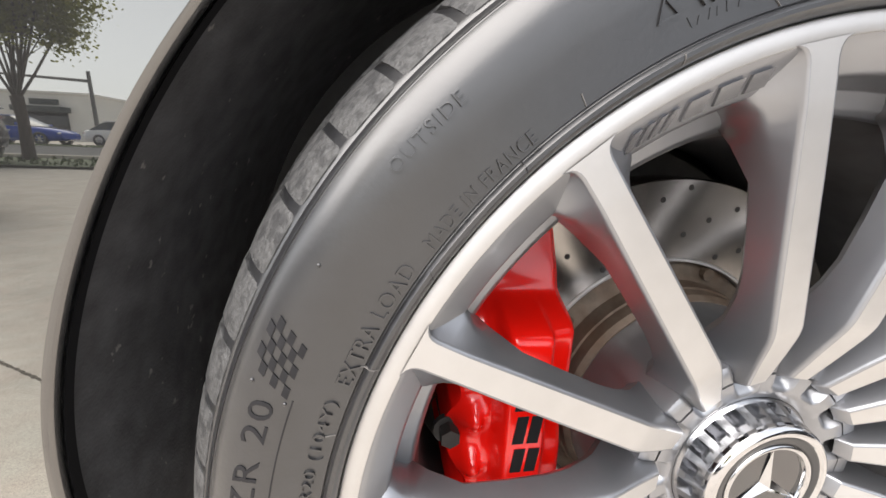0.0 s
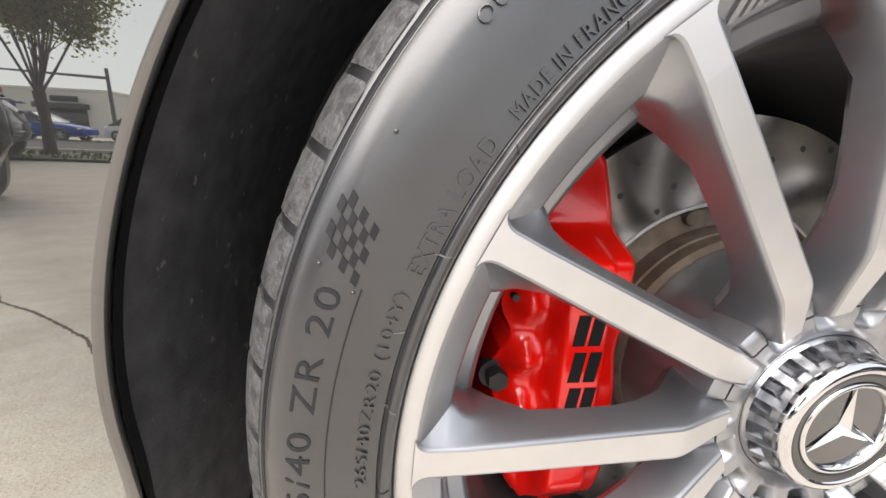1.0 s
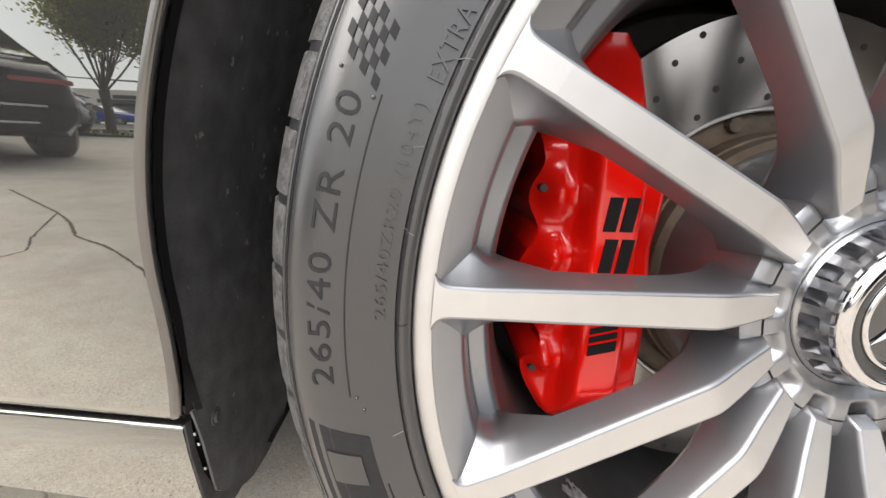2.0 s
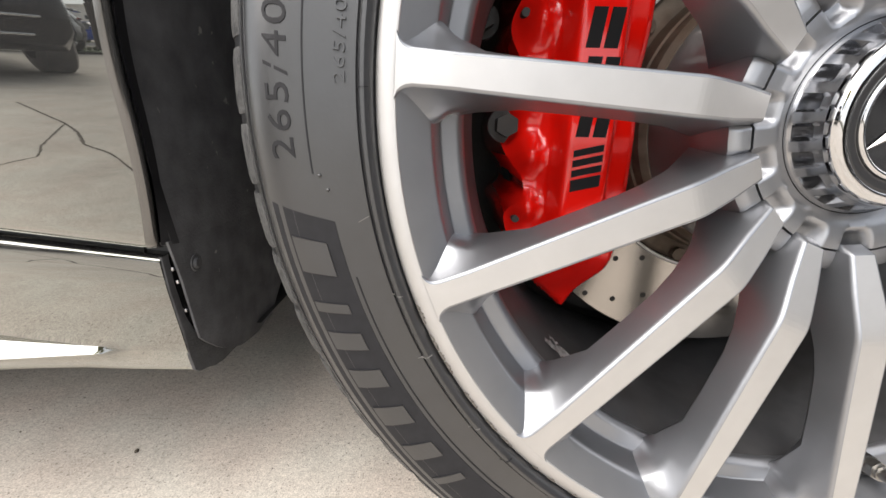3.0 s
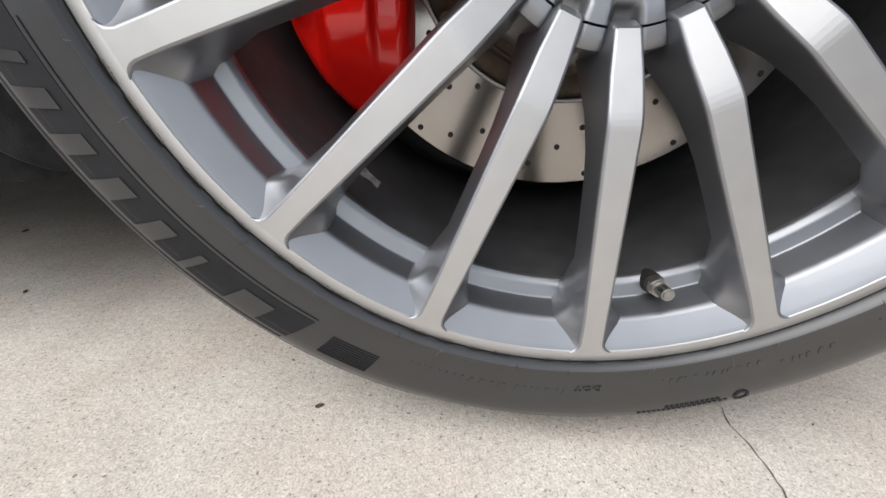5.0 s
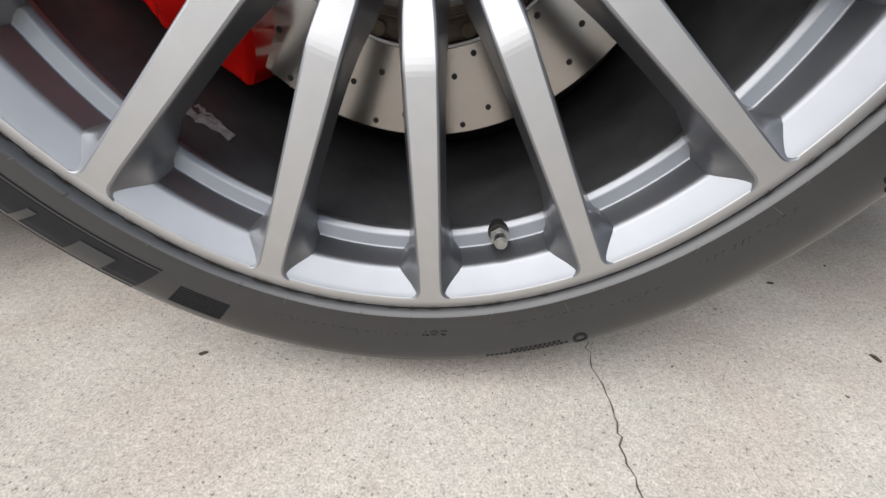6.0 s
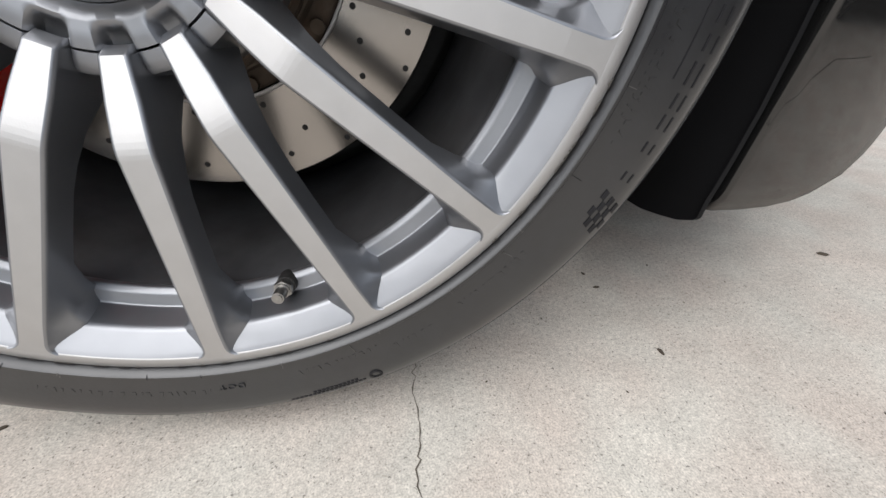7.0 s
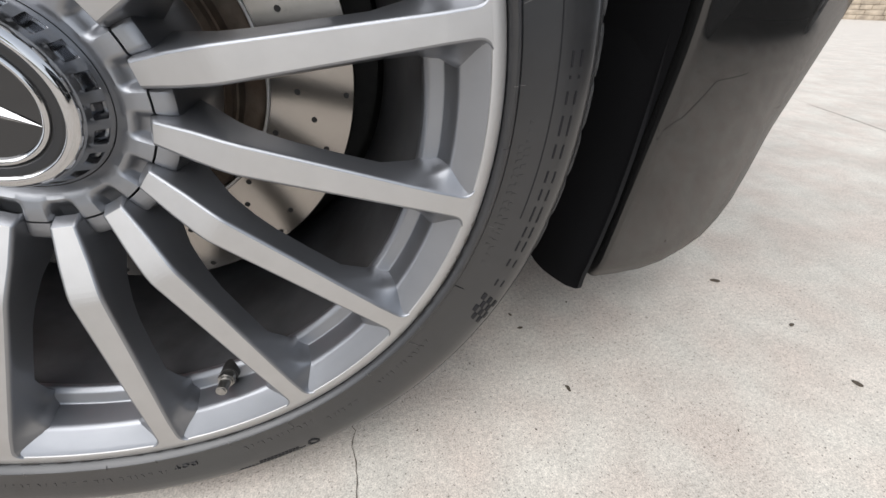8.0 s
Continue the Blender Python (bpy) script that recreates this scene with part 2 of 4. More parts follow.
tagged(obj("ground", bm, CONCRETE, smooth=0), "pale beige weathered concrete paving", "ground", kind="structure")


def crack(points, width, seed):
    """A jagged dark crack, a hair's breadth proud of the paving."""
    rnd = random.Random(seed)
    line = []
    for (x0, y0), (x1, y1) in zip(points, points[1:]):
        steps = max(2, int(math.hypot(x1 - x0, y1 - y0) / 0.006))
        for i in range(steps):
            t = i / steps
            line.append((x0 + (x1 - x0) * t + rnd.uniform(-1, 1) * 0.0026, y0 + (y1 - y0) * t + rnd.uniform(-1, 1) * 0.0018))
    line.append(points[-1])
    c = bmesh.new()
    rows = []
    for i, (x, y) in enumerate(line):
        x2, y2 = line[min(i + 1, len(line) - 1)]
        x1, y1 = line[max(i - 1, 0)]
        d = Vector((x2 - x1, y2 - y1)).normalized()
        w = width * rnd.uniform(0.35, 1.0)
        rows.append([(x - d.y * w, y + d.x * w, 0.0006), (x + d.y * w, y - d.x * w, 0.0006)])
    grid(c, rows)
    return tagged(obj("ground_crack", c, CRACK, smooth=0), "thin jagged dark crack in the concrete", "crack", kind="structure")


crack([(0.158, 0.16), (0.152, 0.055), (0.148, 0.024), (0.150, -0.006), (0.149, -0.038), (0.147, -0.062), (0.146, -0.11), (0.135, -0.3), (0.15, -0.7)], 0.00075, 3)
crack([(1.92, -0.55), (1.49, -0.70), (1.06, -0.53), (0.7, -0.56), (0.2, -0.62), (-0.4, -0.4), (-0.83, -0.5), (-0.92, -0.605), (-1.13, -0.755), (-1.27, -0.83), (-1.42, -0.99), (-1.56, -1.11), (-2.1, -1.5)], 0.006, 8)
crack([(-1.56, -1.11), (-1.36, -0.79), (-1.28, -0.69), (-1.3, -0.55), (-1.5, -0.2)], 0.0045, 9)
crack([(2.38, 1.33), (2.3, 1.1), (2.22, 0.9), (2.0, 0.4)], 0.003, 5)

# ---- the car ----
car = tagged(new("car"), "glossy black car with a red front brake caliper, parked on concrete", "car")

SIDE = [(0.262, 0.02), (0.2655, 0.011), (0.2672, 0.004), (0.2682, -0.0005), (0.2695, -0.0036), (0.2712, -0.0050), (0.2728, -0.0050), (0.2737, -0.0040), (0.2741, -0.0016), (0.2746, -0.0012), (0.2752, -0.0019), (0.280, -0.0020), (0.289, -0.0024), (0.295, -0.0029), (0.302, -0.0034),
        (0.309, -0.0032), (0.3145, -0.0020), (0.319, 0.0002), (0.3222, 0.0026), (0.3225, 0.0033), (0.323, 0.0035), (0.3233, 0.0032), (0.3252, 0.0058), (0.3255, 0.0072), (0.326, 0.0074), (0.328, 0.0102), (0.331, 0.0145), (0.334, 0.0190), (0.337, 0.0265), (0.340, 0.0375), (0.3415, 0.045)]


def squash(r, a, y):
    """A point of the tyre, bulged and flattened where it stands on the ground."""
    down = math.exp(-(((math.degrees(a) % 360) - 270) / 24) ** 2)
    swell = max(0.0, 1 - abs(r - 0.31) / 0.045)
    tuck = 0.0085 * math.exp(-(((math.degrees(a) % 360) - 270) / 15) ** 2) * smooth01((r - 0.313) / 0.016)
    p = pol(r, a, y + (tuck - 0.002 * down * swell) * (1 if y < 0.135 else -1))
    p.z = max(p.z, 0.0012)
    return p


def side_y(r):
    return lerp_table(SIDE, r)


tp = list(SIDE) + [(0.343, 0.065), (0.345, 0.09), (0.346, 0.135)]
tp += [(r, 0.27 - y) for r, y in reversed(tp[:-1])]
bm = bmesh.new()
revolve(bm, tp, 240, shape=squash)
tyre = part("tyre", bm, RUBBER, car, "black low-profile tyre with moulded lettering")

# shoulder blocks of the tread, each its own piece
NB = 64
bm = bmesh.new()
da = 2 * math.pi / NB
rows = []
for k in range(7):
    a = -da * 0.43 + da * 0.86 * k / 6
    nick = 0.0012 if k in (0, 6) else 0.0
    prof = [(0.3245, 0.0095), (0.3272, 0.0082 + nick), (0.3315, 0.0130 + nick), (0.3355, 0.0192 + nick), (0.3396, 0.0298), (0.3424 - nick, 0.043), (0.3455 - nick, 0.064), (0.340, 0.067), (0.330, 0.045)]
    rows.append([Vector((r * math.cos(a), y, r * math.sin(a))) for r, y in prof])
vs = grid(bm, rows, close_v=True)
bm.faces.new(vs[0])
bm.faces.new(list(reversed(vs[-1])))
block_mesh = None
for i in range(NB):
    a = radians(136.4) + da * (i + 0.5)
    if 250 < math.degrees(a) % 360 < 290:
        continue
    if block_mesh is None:
        ob = part("tread_block", bm, TREAD, tyre)
        block_mesh = ob.data
    else:
        ob = new("tread_block", block_mesh)
        ob.parent = tyre
    ob.matrix_basis = Matrix.Translation((0, 0, H)) @ Matrix.Rotation(-a, 4, "Y")

# ribs of the tread between the main grooves
for y0, y1 in ((0.076, 0.115), (0.124, 0.147), (0.156, 0.195), (0.203, 0.25)):
    bm = bmesh.new()
    crown = [0.3525 - 1.15 * (y - 0.135) ** 2 for y in (y0, (y0 + y1) / 2, y1)]
    revolve(bm, [(0.344, y0), (crown[0], y0 + 0.002), (crown[1], (y0 + y1) / 2), (crown[2], y1 - 0.002), (0.344, y1)], 160, shape=squash)
    part("tread_rib", bm, TREAD, tyre)


def arc_text(words, name, r0, height, a_from, a_to, mat, raised=0.0006, parent=None):
    """Letters along the sidewall, tops outward, read clockwise."""
    cu = bpy.data.curves.new(name, "FONT")
    cu.body, cu.size, cu.extrude, cu.resolution_u = words, 1.0, 0.05, 3
    cu.space_character = 1.12
    tmp = new("letters_source", cu)
    bpy.context.view_layer.update()
    me = bpy.data.meshes.new_from_object(tmp.evaluated_get(bpy.context.evaluated_depsgraph_get()))
    me.name = name
    bpy.data.objects.remove(tmp)
    xs, ys = [v.co.x for v in me.vertices], [v.co.y for v in me.vertices]
    x0, x1, y0, y1 = min(xs), max(xs), min(ys), max(ys)
    for v in me.vertices:
        a = radians(a_from + (a_to - a_from) * (v.co.x - x0) / (x1 - x0))
        r = r0 + height * (v.co.y - y0) / (y1 - y0)
        v.co = squash(r, a, side_y(r) - (raised if v.co.z > 0 else -0.001))
    me.materials.clear()
    me.materials.append(mat)
    ob = new(name, me)
    ob.parent = parent or tyre
    return ob


def arc_plate(name, r0, r1, a0, a1, mat, raised, slant=0.0, parent=None, n=None, label=""):
    """A moulded plate on the sidewall between two radii and two angles in degrees."""
    bm = bmesh.new()
    n = n or max(2, int(abs(a1 - a0) / 0.8))
    top, low = [], []
    for i in range(n + 1):
        row_t, row_l = [], []
        for j in range(5):
            r = r0 + (r1 - r0) * j / 4
            a = radians(a0 + (a1 - a0) * i / n + slant * (j / 4 - 0.5))
            row_t.append(squash(r, a, side_y(r) - raised))
            row_l.append(squash(r, a, side_y(r) + 0.001))
        top.append(row_t)
        low.append(row_l)
    t, b = grid(bm, top), grid(bm, low)
    ring = lambda g: [g[i][0] for i in range(n + 1)] + [g[n][j] for j in range(1, 5)] + [g[i][4] for i in range(n - 1, -1, -1)] + [g[0][j] for j in range(3, 0, -1)]
    p, q = ring(t), ring(b)
    for i in range(len(p)):
        bm.faces.new((p[i], p[(i + 1) % len(p)], q[(i + 1) % len(p)], q[i]))
    return part(name, bm, mat, parent or tyre, label)


arc_text("265/40 ZR 20", "size_lettering", 0.3029, 0.0100, 184.6, 161.05, LETTER_DARK, 0.0004)
arc_text("265/40ZR20 (104Y)", "small_size_lettering", 0.2779, 0.0065, 178.6, 159.8, RUBBER, 0.001)
arc_text("EXTRA LOAD", "load_lettering", 0.2768, 0.0068, 158.0, 146.2, RUBBER, 0.001)
arc_text("MADE IN FRANCE", "origin_lettering", 0.2766, 0.0056, 144.0, 131.95, RUBBER, 0.001)
arc_text("OUTSIDE", "outside_lettering", 0.3054, 0.0057, 141.3, 134.3, RUBBER, 0.001)
arc_text("WARNING", "warning_lettering", 0.2855, 0.005, 116.5, 108.0, RUBBER, 0.001)
arc_text("DOT", "dot_lettering", 0.2855, 0.004, 274.9, 271.4, RUBBER, 0.0009)

# chequered flags
def flag(a0, r0, da_, dr, n_r, n_a, lean):
    for i in range(n_r):
        for j in range(n_a):
            if (i + j) % 2 == 0:
                r = r0 + dr * i
                a = a0 - da_ * j + lean * i
                arc_plate("flag_square", r, r + dr, a, a - da_, LETTER_DARK, 0.0005, lean, n=1)


flag(160.3, 0.2992, 0.92, 0.0029, 6, 5, -0.34)
flag(332.4, 0.3005, 1.15, 0.0034, 5, 4, -0.2)
for a, r in ((159.7, 0.3146), (160.9, 0.2995), (149.6, 0.310), (186.2, 0.294), (187.5, 0.2915)):
    bm = bmesh.new()
    bmesh.ops.create_uvsphere(bm, u_segments=8, v_segments=6, radius=0.0009, matrix=Matrix.Translation(squash(r, radians(a), side_y(r))))
    part("rubber_nub", bm, RUBBER, tyre)

rnd = random.Random(5)
FLASH = material("rubber_flash", (0.12, 0.115, 0.11), 0.6)
for a in range(100, 400, 9):
    b = a + rnd.uniform(-3, 3)
    r0 = rnd.choice((0.2695, 0.2705, 0.2755))
    arc_plate("moulding_flash", r0, r0 + rnd.uniform(0.004, 0.008), b, b + 0.07, FLASH if rnd.random() < 0.75 else LETTER_DARK, 0.0005, rnd.uniform(-0.6, 0.6), n=1)

# dark name panel with plain raised bars in place of letters
arc_plate("name_panel", 0.2915, 0.3185, 189.2, 234.6, LETTER_DARK, 0.0003, -2.4, label="dark smooth band on the sidewall")
for a, w in ((191.0, 4.9), (197.6, 1.5), (200.6, 2.9), (204.9, 3.2), (209.6, 3.6), (215.0, 3.3), (220.4, 1.5), (225.6, 6.2)):
    arc_plate("name_bar", 0.2975, 0.3125, a + w * 0.12, a + w * 0.78, RUBBER, 0.0009, -1.2)
arc_plate("panel_line", 0.2888, 0.2894, 196, 236, LETTER_DARK, 0.0005)
arc_plate("panel_line", 0.2965, 0.2971, 160.5, 186.0, LETTER_DARK, 0.0004)
arc_plate("panel_line", 0.2965, 0.2971, 345, 374, LETTER_DARK, 0.0004)
for k in range(9):
    arc_plate("emblem_stripe", 0.2945 + k * 0.0019, 0.2955 + k * 0.0019, 238.6 - k * 0.1, 245.0 - k * 0.1, LETTER_DARK, 0.0005)
# thin strokes, two to a letter, in place of the model name
for a, w in ((5.0, 1.6), (2.6, 0.35), (1.0, 1.4), (-1.6, 2.3), (-4.9, 1.7), (-8.2, 1.5), (-10.6, 1.5), (-13.0, 2.2), (-16.0, 1.6), (-18.2, 1.6), (-21.2, 1.2), (-24.8, 1.1)):
    for lo, hi in ((0.3038, 0.3050), (0.3094, 0.3106)):
        arc_plate("model_bar", lo, hi, a, a - w, LETTER_DARK, 0.0004, n=2)
# two lines of small print beside a ring
for r0, a, a1, size in ((0.3078, 283.4, 289.8, 0.0024), (0.3112, 280.0, 290.6, 0.0014)):
    while a < a1:
        arc_plate("print_bar", r0, r0 + size, a, a + 0.42, LETTER_DARK, 0.0004, n=1)
        a += 0.62
bm = bmesh.new()
rows = []
for i in range(24):
    b = 2 * math.pi * i / 24
    row = []
    for q, up in ((0.0052, -0.001), (0.0052, 0.0005), (0.0031, 0.0005), (0.0031, -0.001)):
        r = 0.3108 + q * math.sin(b)
        row.append(squash(r, radians(292.6) + q * math.cos(b) / 0.31, side_y(r) - up))
    rows.append(row)
grid(bm, rows, close_u=True)
part("print_ring", bm, LETTER_DARK, tyre)

# rows of small unreadable moulded marks
rnd = random.Random(31)
for a0, a1, r0 in ((249, 270, 0.2885), (283, 295, 0.2845), (297.6, 303.3, 0.2895), (309, 321.5, 0.2855), (337, 357.5, 0.2845), (340, 355, 0.2805), (108, 118, 0.2805)):
    a = a0
    while a < a1:
        w = rnd.uniform(0.25, 0.9)
        arc_plate("moulded_mark", r0, r0 + rnd.uniform(0.0026, 0.004), a, a + w * 0.6, RUBBER, 0.0003, rnd.uniform(-0.3, 0.3), n=1)
        a += w + rnd.uniform(0.25, 0.8)
# warning triangle outline
bm = bmesh.new()
rows = []
for k in range(3):
    t = math.pi / 2 + 2 * math.pi * k / 3
    row = []
    for q, up in ((1.0, -0.001), (1.0, 0.0008), (0.72, 0.0008), (0.72, -0.001)):
        r = 0.2895 + 0.0058 * q * math.sin(t)
        row.append(squash(r, radians(119.0) - 0.0058 * q * math.cos(t) / 0.29, side_y(r) - up))
    rows.append(row)
grid(bm, rows, close_u=True)
part("warning_triangle", bm, RUBBER, tyre, smooth=0)

# ---- wheel ----
bm = bmesh.new()
barrel = [(0.2588, 0.0006), (0.2565, 0.0022), (0.2437, 0.0124), (0.2424, 0.0150), (0.2392, 0.0325), (0.2300, 0.0350), (0.2268, 0.0385), (0.2262, 0.0412)]
revolve(bm, fillet(barrel, 0.0013), 180)
wheel = part("wheel", bm, GREY, car, "grey-painted alloy wheel with machined spokes and lip")
bm = bmesh.new()
revolve(bm, [(0.2262, 0.0412), (0.2235, 0.054), (0.222, 0.06), (0.219, 0.075), (0.2165, 0.12), (0.2165, 0.2), (0.222, 0.235), (0.232, 0.25), (0.252, 0.254), (0.262, 0.25), (0.262, 0.02)], 120)
part("barrel", bm, BARREL, wheel, "dark brake-dusted inner barrel")
bm = bmesh.new()
revolve(bm, [(0.2583, 0.0012), (0.2588, 0.0001), (0.2597, -0.0002), (0.2655, -0.0002), (0.267, 0.0008), (0.2678, 0.0035), (0.268, 0.012), (0.262, 0.02)], 180)
part("machined_lip", bm, MACHINED, wheel, "bright machined rim lip with kerb scuffs")

rnd = random.Random(12)
SCUFF = material("kerb_scuff", (0.17, 0.155, 0.14), 0.85, 0.2, var=0.45, scale=700, bump=0.6, bump_scale=900)
for k in range(64):
    a = radians(rnd.choice((rnd.uniform(200, 215), rnd.uniform(212, 300), rnd.uniform(225, 262), rnd.uniform(318, 345))))
    n = rnd.randint(4, 9)
    da_ = rnd.uniform(0.0015, 0.005)
    bm = bmesh.new()
    rows = []
    for i in range(n + 1):
        w = math.sin(math.pi * (i + 0.15) / (n + 0.3)) * rnd.uniform(0.0002, 0.0013)
        rows.append([pol(0.2672, a + da_ * i, 0.0006), pol(0.2661, a + da_ * i, -0.0003), pol(0.2661 - w, a + da_ * i + rnd.uniform(-0.0008, 0.0008), -0.0004)])
    grid(bm, rows)
    part("kerb_scuff", bm, SCUFF, wheel)

HALF = [(0.0735, 0.0054), (0.080, 0.0059), (0.095, 0.0072), (0.112, 0.0078), (0.118, 0.0079), (0.15, 0.0075), (0.2, 0.0068), (0.235, 0.0062), (0.2515, 0.0064), (0.2555, 0.0072), (0.2578, 0.0092), (0.2592, 0.0125)]
FACE = [(0.0735, 0.0282), (0.1085, 0.01366), (0.11213, 0.01226), (0.11542, 0.01119), (0.11838, 0.01047), (0.121, 0.01008), (0.16, 0.0067), (0.2, 0.0032), (0.235, 0.0004), (0.2592, -0.0006)]
# width and depth of the flanks at the back
BACKW = [(0.0735, 0.0150), (0.085, 0.0160), (0.1, 0.0150), (0.118, 0.0132), (0.13, 0.0126), (0.16, 0.0121), (0.2, 0.0118), (0.225, 0.0140), (0.2405, 0.019), (0.2592, 0.024)]
BACKY = [(0.0735, 0.070), (0.085, 0.066), (0.1, 0.052), (0.115, 0.039), (0.13, 0.031), (0.155, 0.0245), (0.2, 0.0225), (0.215, 0.026), (0.2405, 0.045), (0.2592, 0.045)]
bm = bmesh.new()
rows = []
rs = [0.0695, 0.0735, 0.0742, 0.085, 0.095, 0.1, 0.1085, 0.11213, 0.11542, 0.11838, 0.121, 0.135, 0.15, 0.175, 0.2, 0.22, 0.228, 0.232, 0.235, 0.238, 0.241, 0.2445, 0.2515, 0.2545, 0.2565, 0.258, 0.2592]
for r in rs:
    rq = max(r, 0.0735)
    hw, yf, bw, by = (lerp_table(t, rq) for t in (HALF, FACE, BACKW, BACKY))
    if r < 0.0735:
        hw, yf = hw * 0.85, yf + 0.0085
    c = 0.002
    near_rim = smooth01((r - 0.214) / 0.02)
    mix = lambda a, b: a + (b - a) * near_rim
    deep = by - yf
    web = 0.0075 * smooth01((r - 0.231) / 0.014)
    p3 = (mix(hw + c * 0.9 + (bw - hw - c) * 0.32, hw + 0.0070 + web * 0.8), mix(yf + deep * 0.4, 0.0112))
    p4 = (mix(hw + c * 0.9 + (bw - hw - c) * 0.66, hw + 0.0088 + web), mix(yf + deep * 0.72, 0.0142))
    p5 = (mix(bw, hw + 0.0094 + web), mix(by, 0.0365))
    bw, by = mix(bw * 0.55, bw), mix(by + 0.006, by)
    half = [(-hw, yf), (-hw - c * 0.45, yf + c * 0.12), (-hw - c * 0.8, yf + c * 0.5), (-hw - c, yf + c * 1.4), (-p3[0], p3[1]), (-p4[0], p4[1]), (-p5[0], p5[1]), (-bw, by)]
    ring = list(reversed(half)) + [(-w, y) for w, y in half]
    rows.append([Vector((r, w, y)) for w, y in ring])
vs = grid(bm, rows)
for f in bm.faces:
    w = sum(v.co.y for v in f.verts) / 4
    ends = [v.co for v in f.verts]
    if all(abs(v.y) <= lerp_table(HALF, max(v.x, 0.0735)) + 0.0002 for v in ends) and min(v.x for v in ends) >= 0.0734 and max(v.z for v in ends) < 0.0295:
        f.material_index = 1
bmesh.ops.recalc_face_normals(bm, faces=bm.faces)
for v in bm.verts:
    r, w, y = v.co
    a = w / max(r, 0.05)
    v.co = Vector((r * math.cos(a), y, r * math.sin(a)))
spoke_mesh = None
for k in range(15):
    if spoke_mesh is None:
        ob = part("spoke", bm, [GREY, MACHINED], wheel, smooth=48)
        spoke_mesh = ob.data
        for f in spoke_mesh.polygons:
            if f.material_index == 1:
                f.use_smooth = False
    else:
        ob = new("spoke", spoke_mesh)
        ob.parent = wheel
    ob.matrix_basis = Matrix.Translation((0, 0, H)) @ Matrix.Rotation(-(SPOKE_0 + PITCH * k), 4, "Y")


def land(a):
    """1 midway between two spokes, 0 behind a spoke."""
    u = abs((((a - SPOKE_0) / PITCH) % 1.0) - 0.5) * 2
    return 1 - smooth01((u - 0.32) / 0.4)


def hub_y(r, a):
    base = lerp_table([(0.052, 0.0405), (0.0545, 0.0385), (0.058, 0.0362), (0.066, 0.0345)], r)
    q = smooth01((r - 0.0585) / 0.0085)
    return base + (1 - land(a)) * 0.0075 * q


bm = bmesh.new()
grid(bm, [[pol(r, a, hub_y(r, a)) for r in (0.0518, 0.0526, 0.055, 0.0585, 0.06, 0.0615, 0.063, 0.0645, 0.068, 0.0715, 0.0722)] + [pol(0.0724, a, hub_y(0.0722, a) + 0.01)]
          for a in (2 * math.pi * i / 360 for i in range(360))], close_u=True)
part("hub_cover", bm, GREY, wheel, "scalloped grey hub cover")
bm = bmesh.new()
grid(bm, [[pol(0.0732, a, hub_y(0.0722, a) + 0.01)] + [pol(r, a, hub_y(0.0722, a) + dy) for r, dy in ((0.0735, 0.0002), (0.078, 0.0), (0.0825, 0.0005), (0.0845, 0.002), (0.0856, 0.006), (0.088, 0.02), (0.092, 0.035), (0.093, 0.07))]
          for a in (2 * math.pi * i / 360 for i in range(360))], close_u=True)
part("hub_land", bm, GREY, wheel)

# centre cap: notched ring, chrome ring, black ring, star disc
NN = 20
bm = bmesh.new()
rows = []
for i in range(NN * 16):
    a = 2 * math.pi * i / (NN * 16)
    u = (i % 16) / 16
    notch = smooth01((u - 0.22) / 0.06) * (1 - smooth01((u - 0.72) / 0.06))
    rows.append([pol(r - 0.4 * d * notch, a, y + d * notch) for r, y, d in (
        (0.0516, 0.056, 0), (0.0516, 0.0412, 0), (0.0512, 0.0400, 0), (0.0504, 0.0392, 0), (0.0496, 0.0380, 0.0), (0.0493, 0.0374, 0.0045),
        (0.0486, 0.0352, 0.0065), (0.0474, 0.0322, 0.0065), (0.0464, 0.0294, 0.0045), (0.0461, 0.0287, 0.0), (0.0452, 0.0262, 0.0), (0.0447, 0.0246, 0.0))])
grid(bm, rows, close_u=True)
part("centre_cap", bm, SATIN, wheel, "notched polished centre cap")
bm = bmesh.new()
revolve(bm, fillet([(0.0448, 0.0250), (0.0443, 0.0215), (0.0420, 0.0190), (0.0385, 0.0186), (0.0370, 0.0205)], 0.0018, 6), 120)
part("chrome_ring", bm, CHROME, wheel, "bright chrome ring")
bm = bmesh.new()
revolve(bm, fillet([(0.0374, 0.0200), (0.0364, 0.0198), (0.0325, 0.0204), (0.0313, 0.0218)], 0.001), 120)
part("black_ring", bm, SATIN_BLACK, wheel, "satin black ring")
bm = bmesh.new()
revolve(bm, fillet([(0.0317, 0.0216), (0.0311, 0.0198), (0.0297, 0.0192), (0.0281, 0.0200), (0.0274, 0.0226)], 0.0009), 120)
part("inner_ring", bm, CHROME, wheel, "thin chrome ring")
bm = bmesh.new()
revolve(bm, [(0.0278, 0.0226), (0.018, 0.0228), (0.0004, 0.0228)], 64)
part("cap_disc", bm, GLOSS_BLACK, wheel, "black disc")
bm = bmesh.new()
top = bm.verts.new(pol(0, 0, 0.0190))
outer = []
for k in range(3):
    a = STAR_0 + k * 2 * math.pi / 3
    outer.append((bm.verts.new(pol(0.0279, a, 0.0214)), bm.verts.new(pol(0.0052, a + math.pi / 3, 0.0227))))
for k in range(3):
    tip, v_in = outer[k]
    v_prev = outer[k - 1][1]
    bm.faces.new((top, tip, v_in))
    bm.faces.new((top, v_prev, tip))
part("cap_star", bm, CHROME, wheel, "raised three-armed chrome shape", smooth=0)

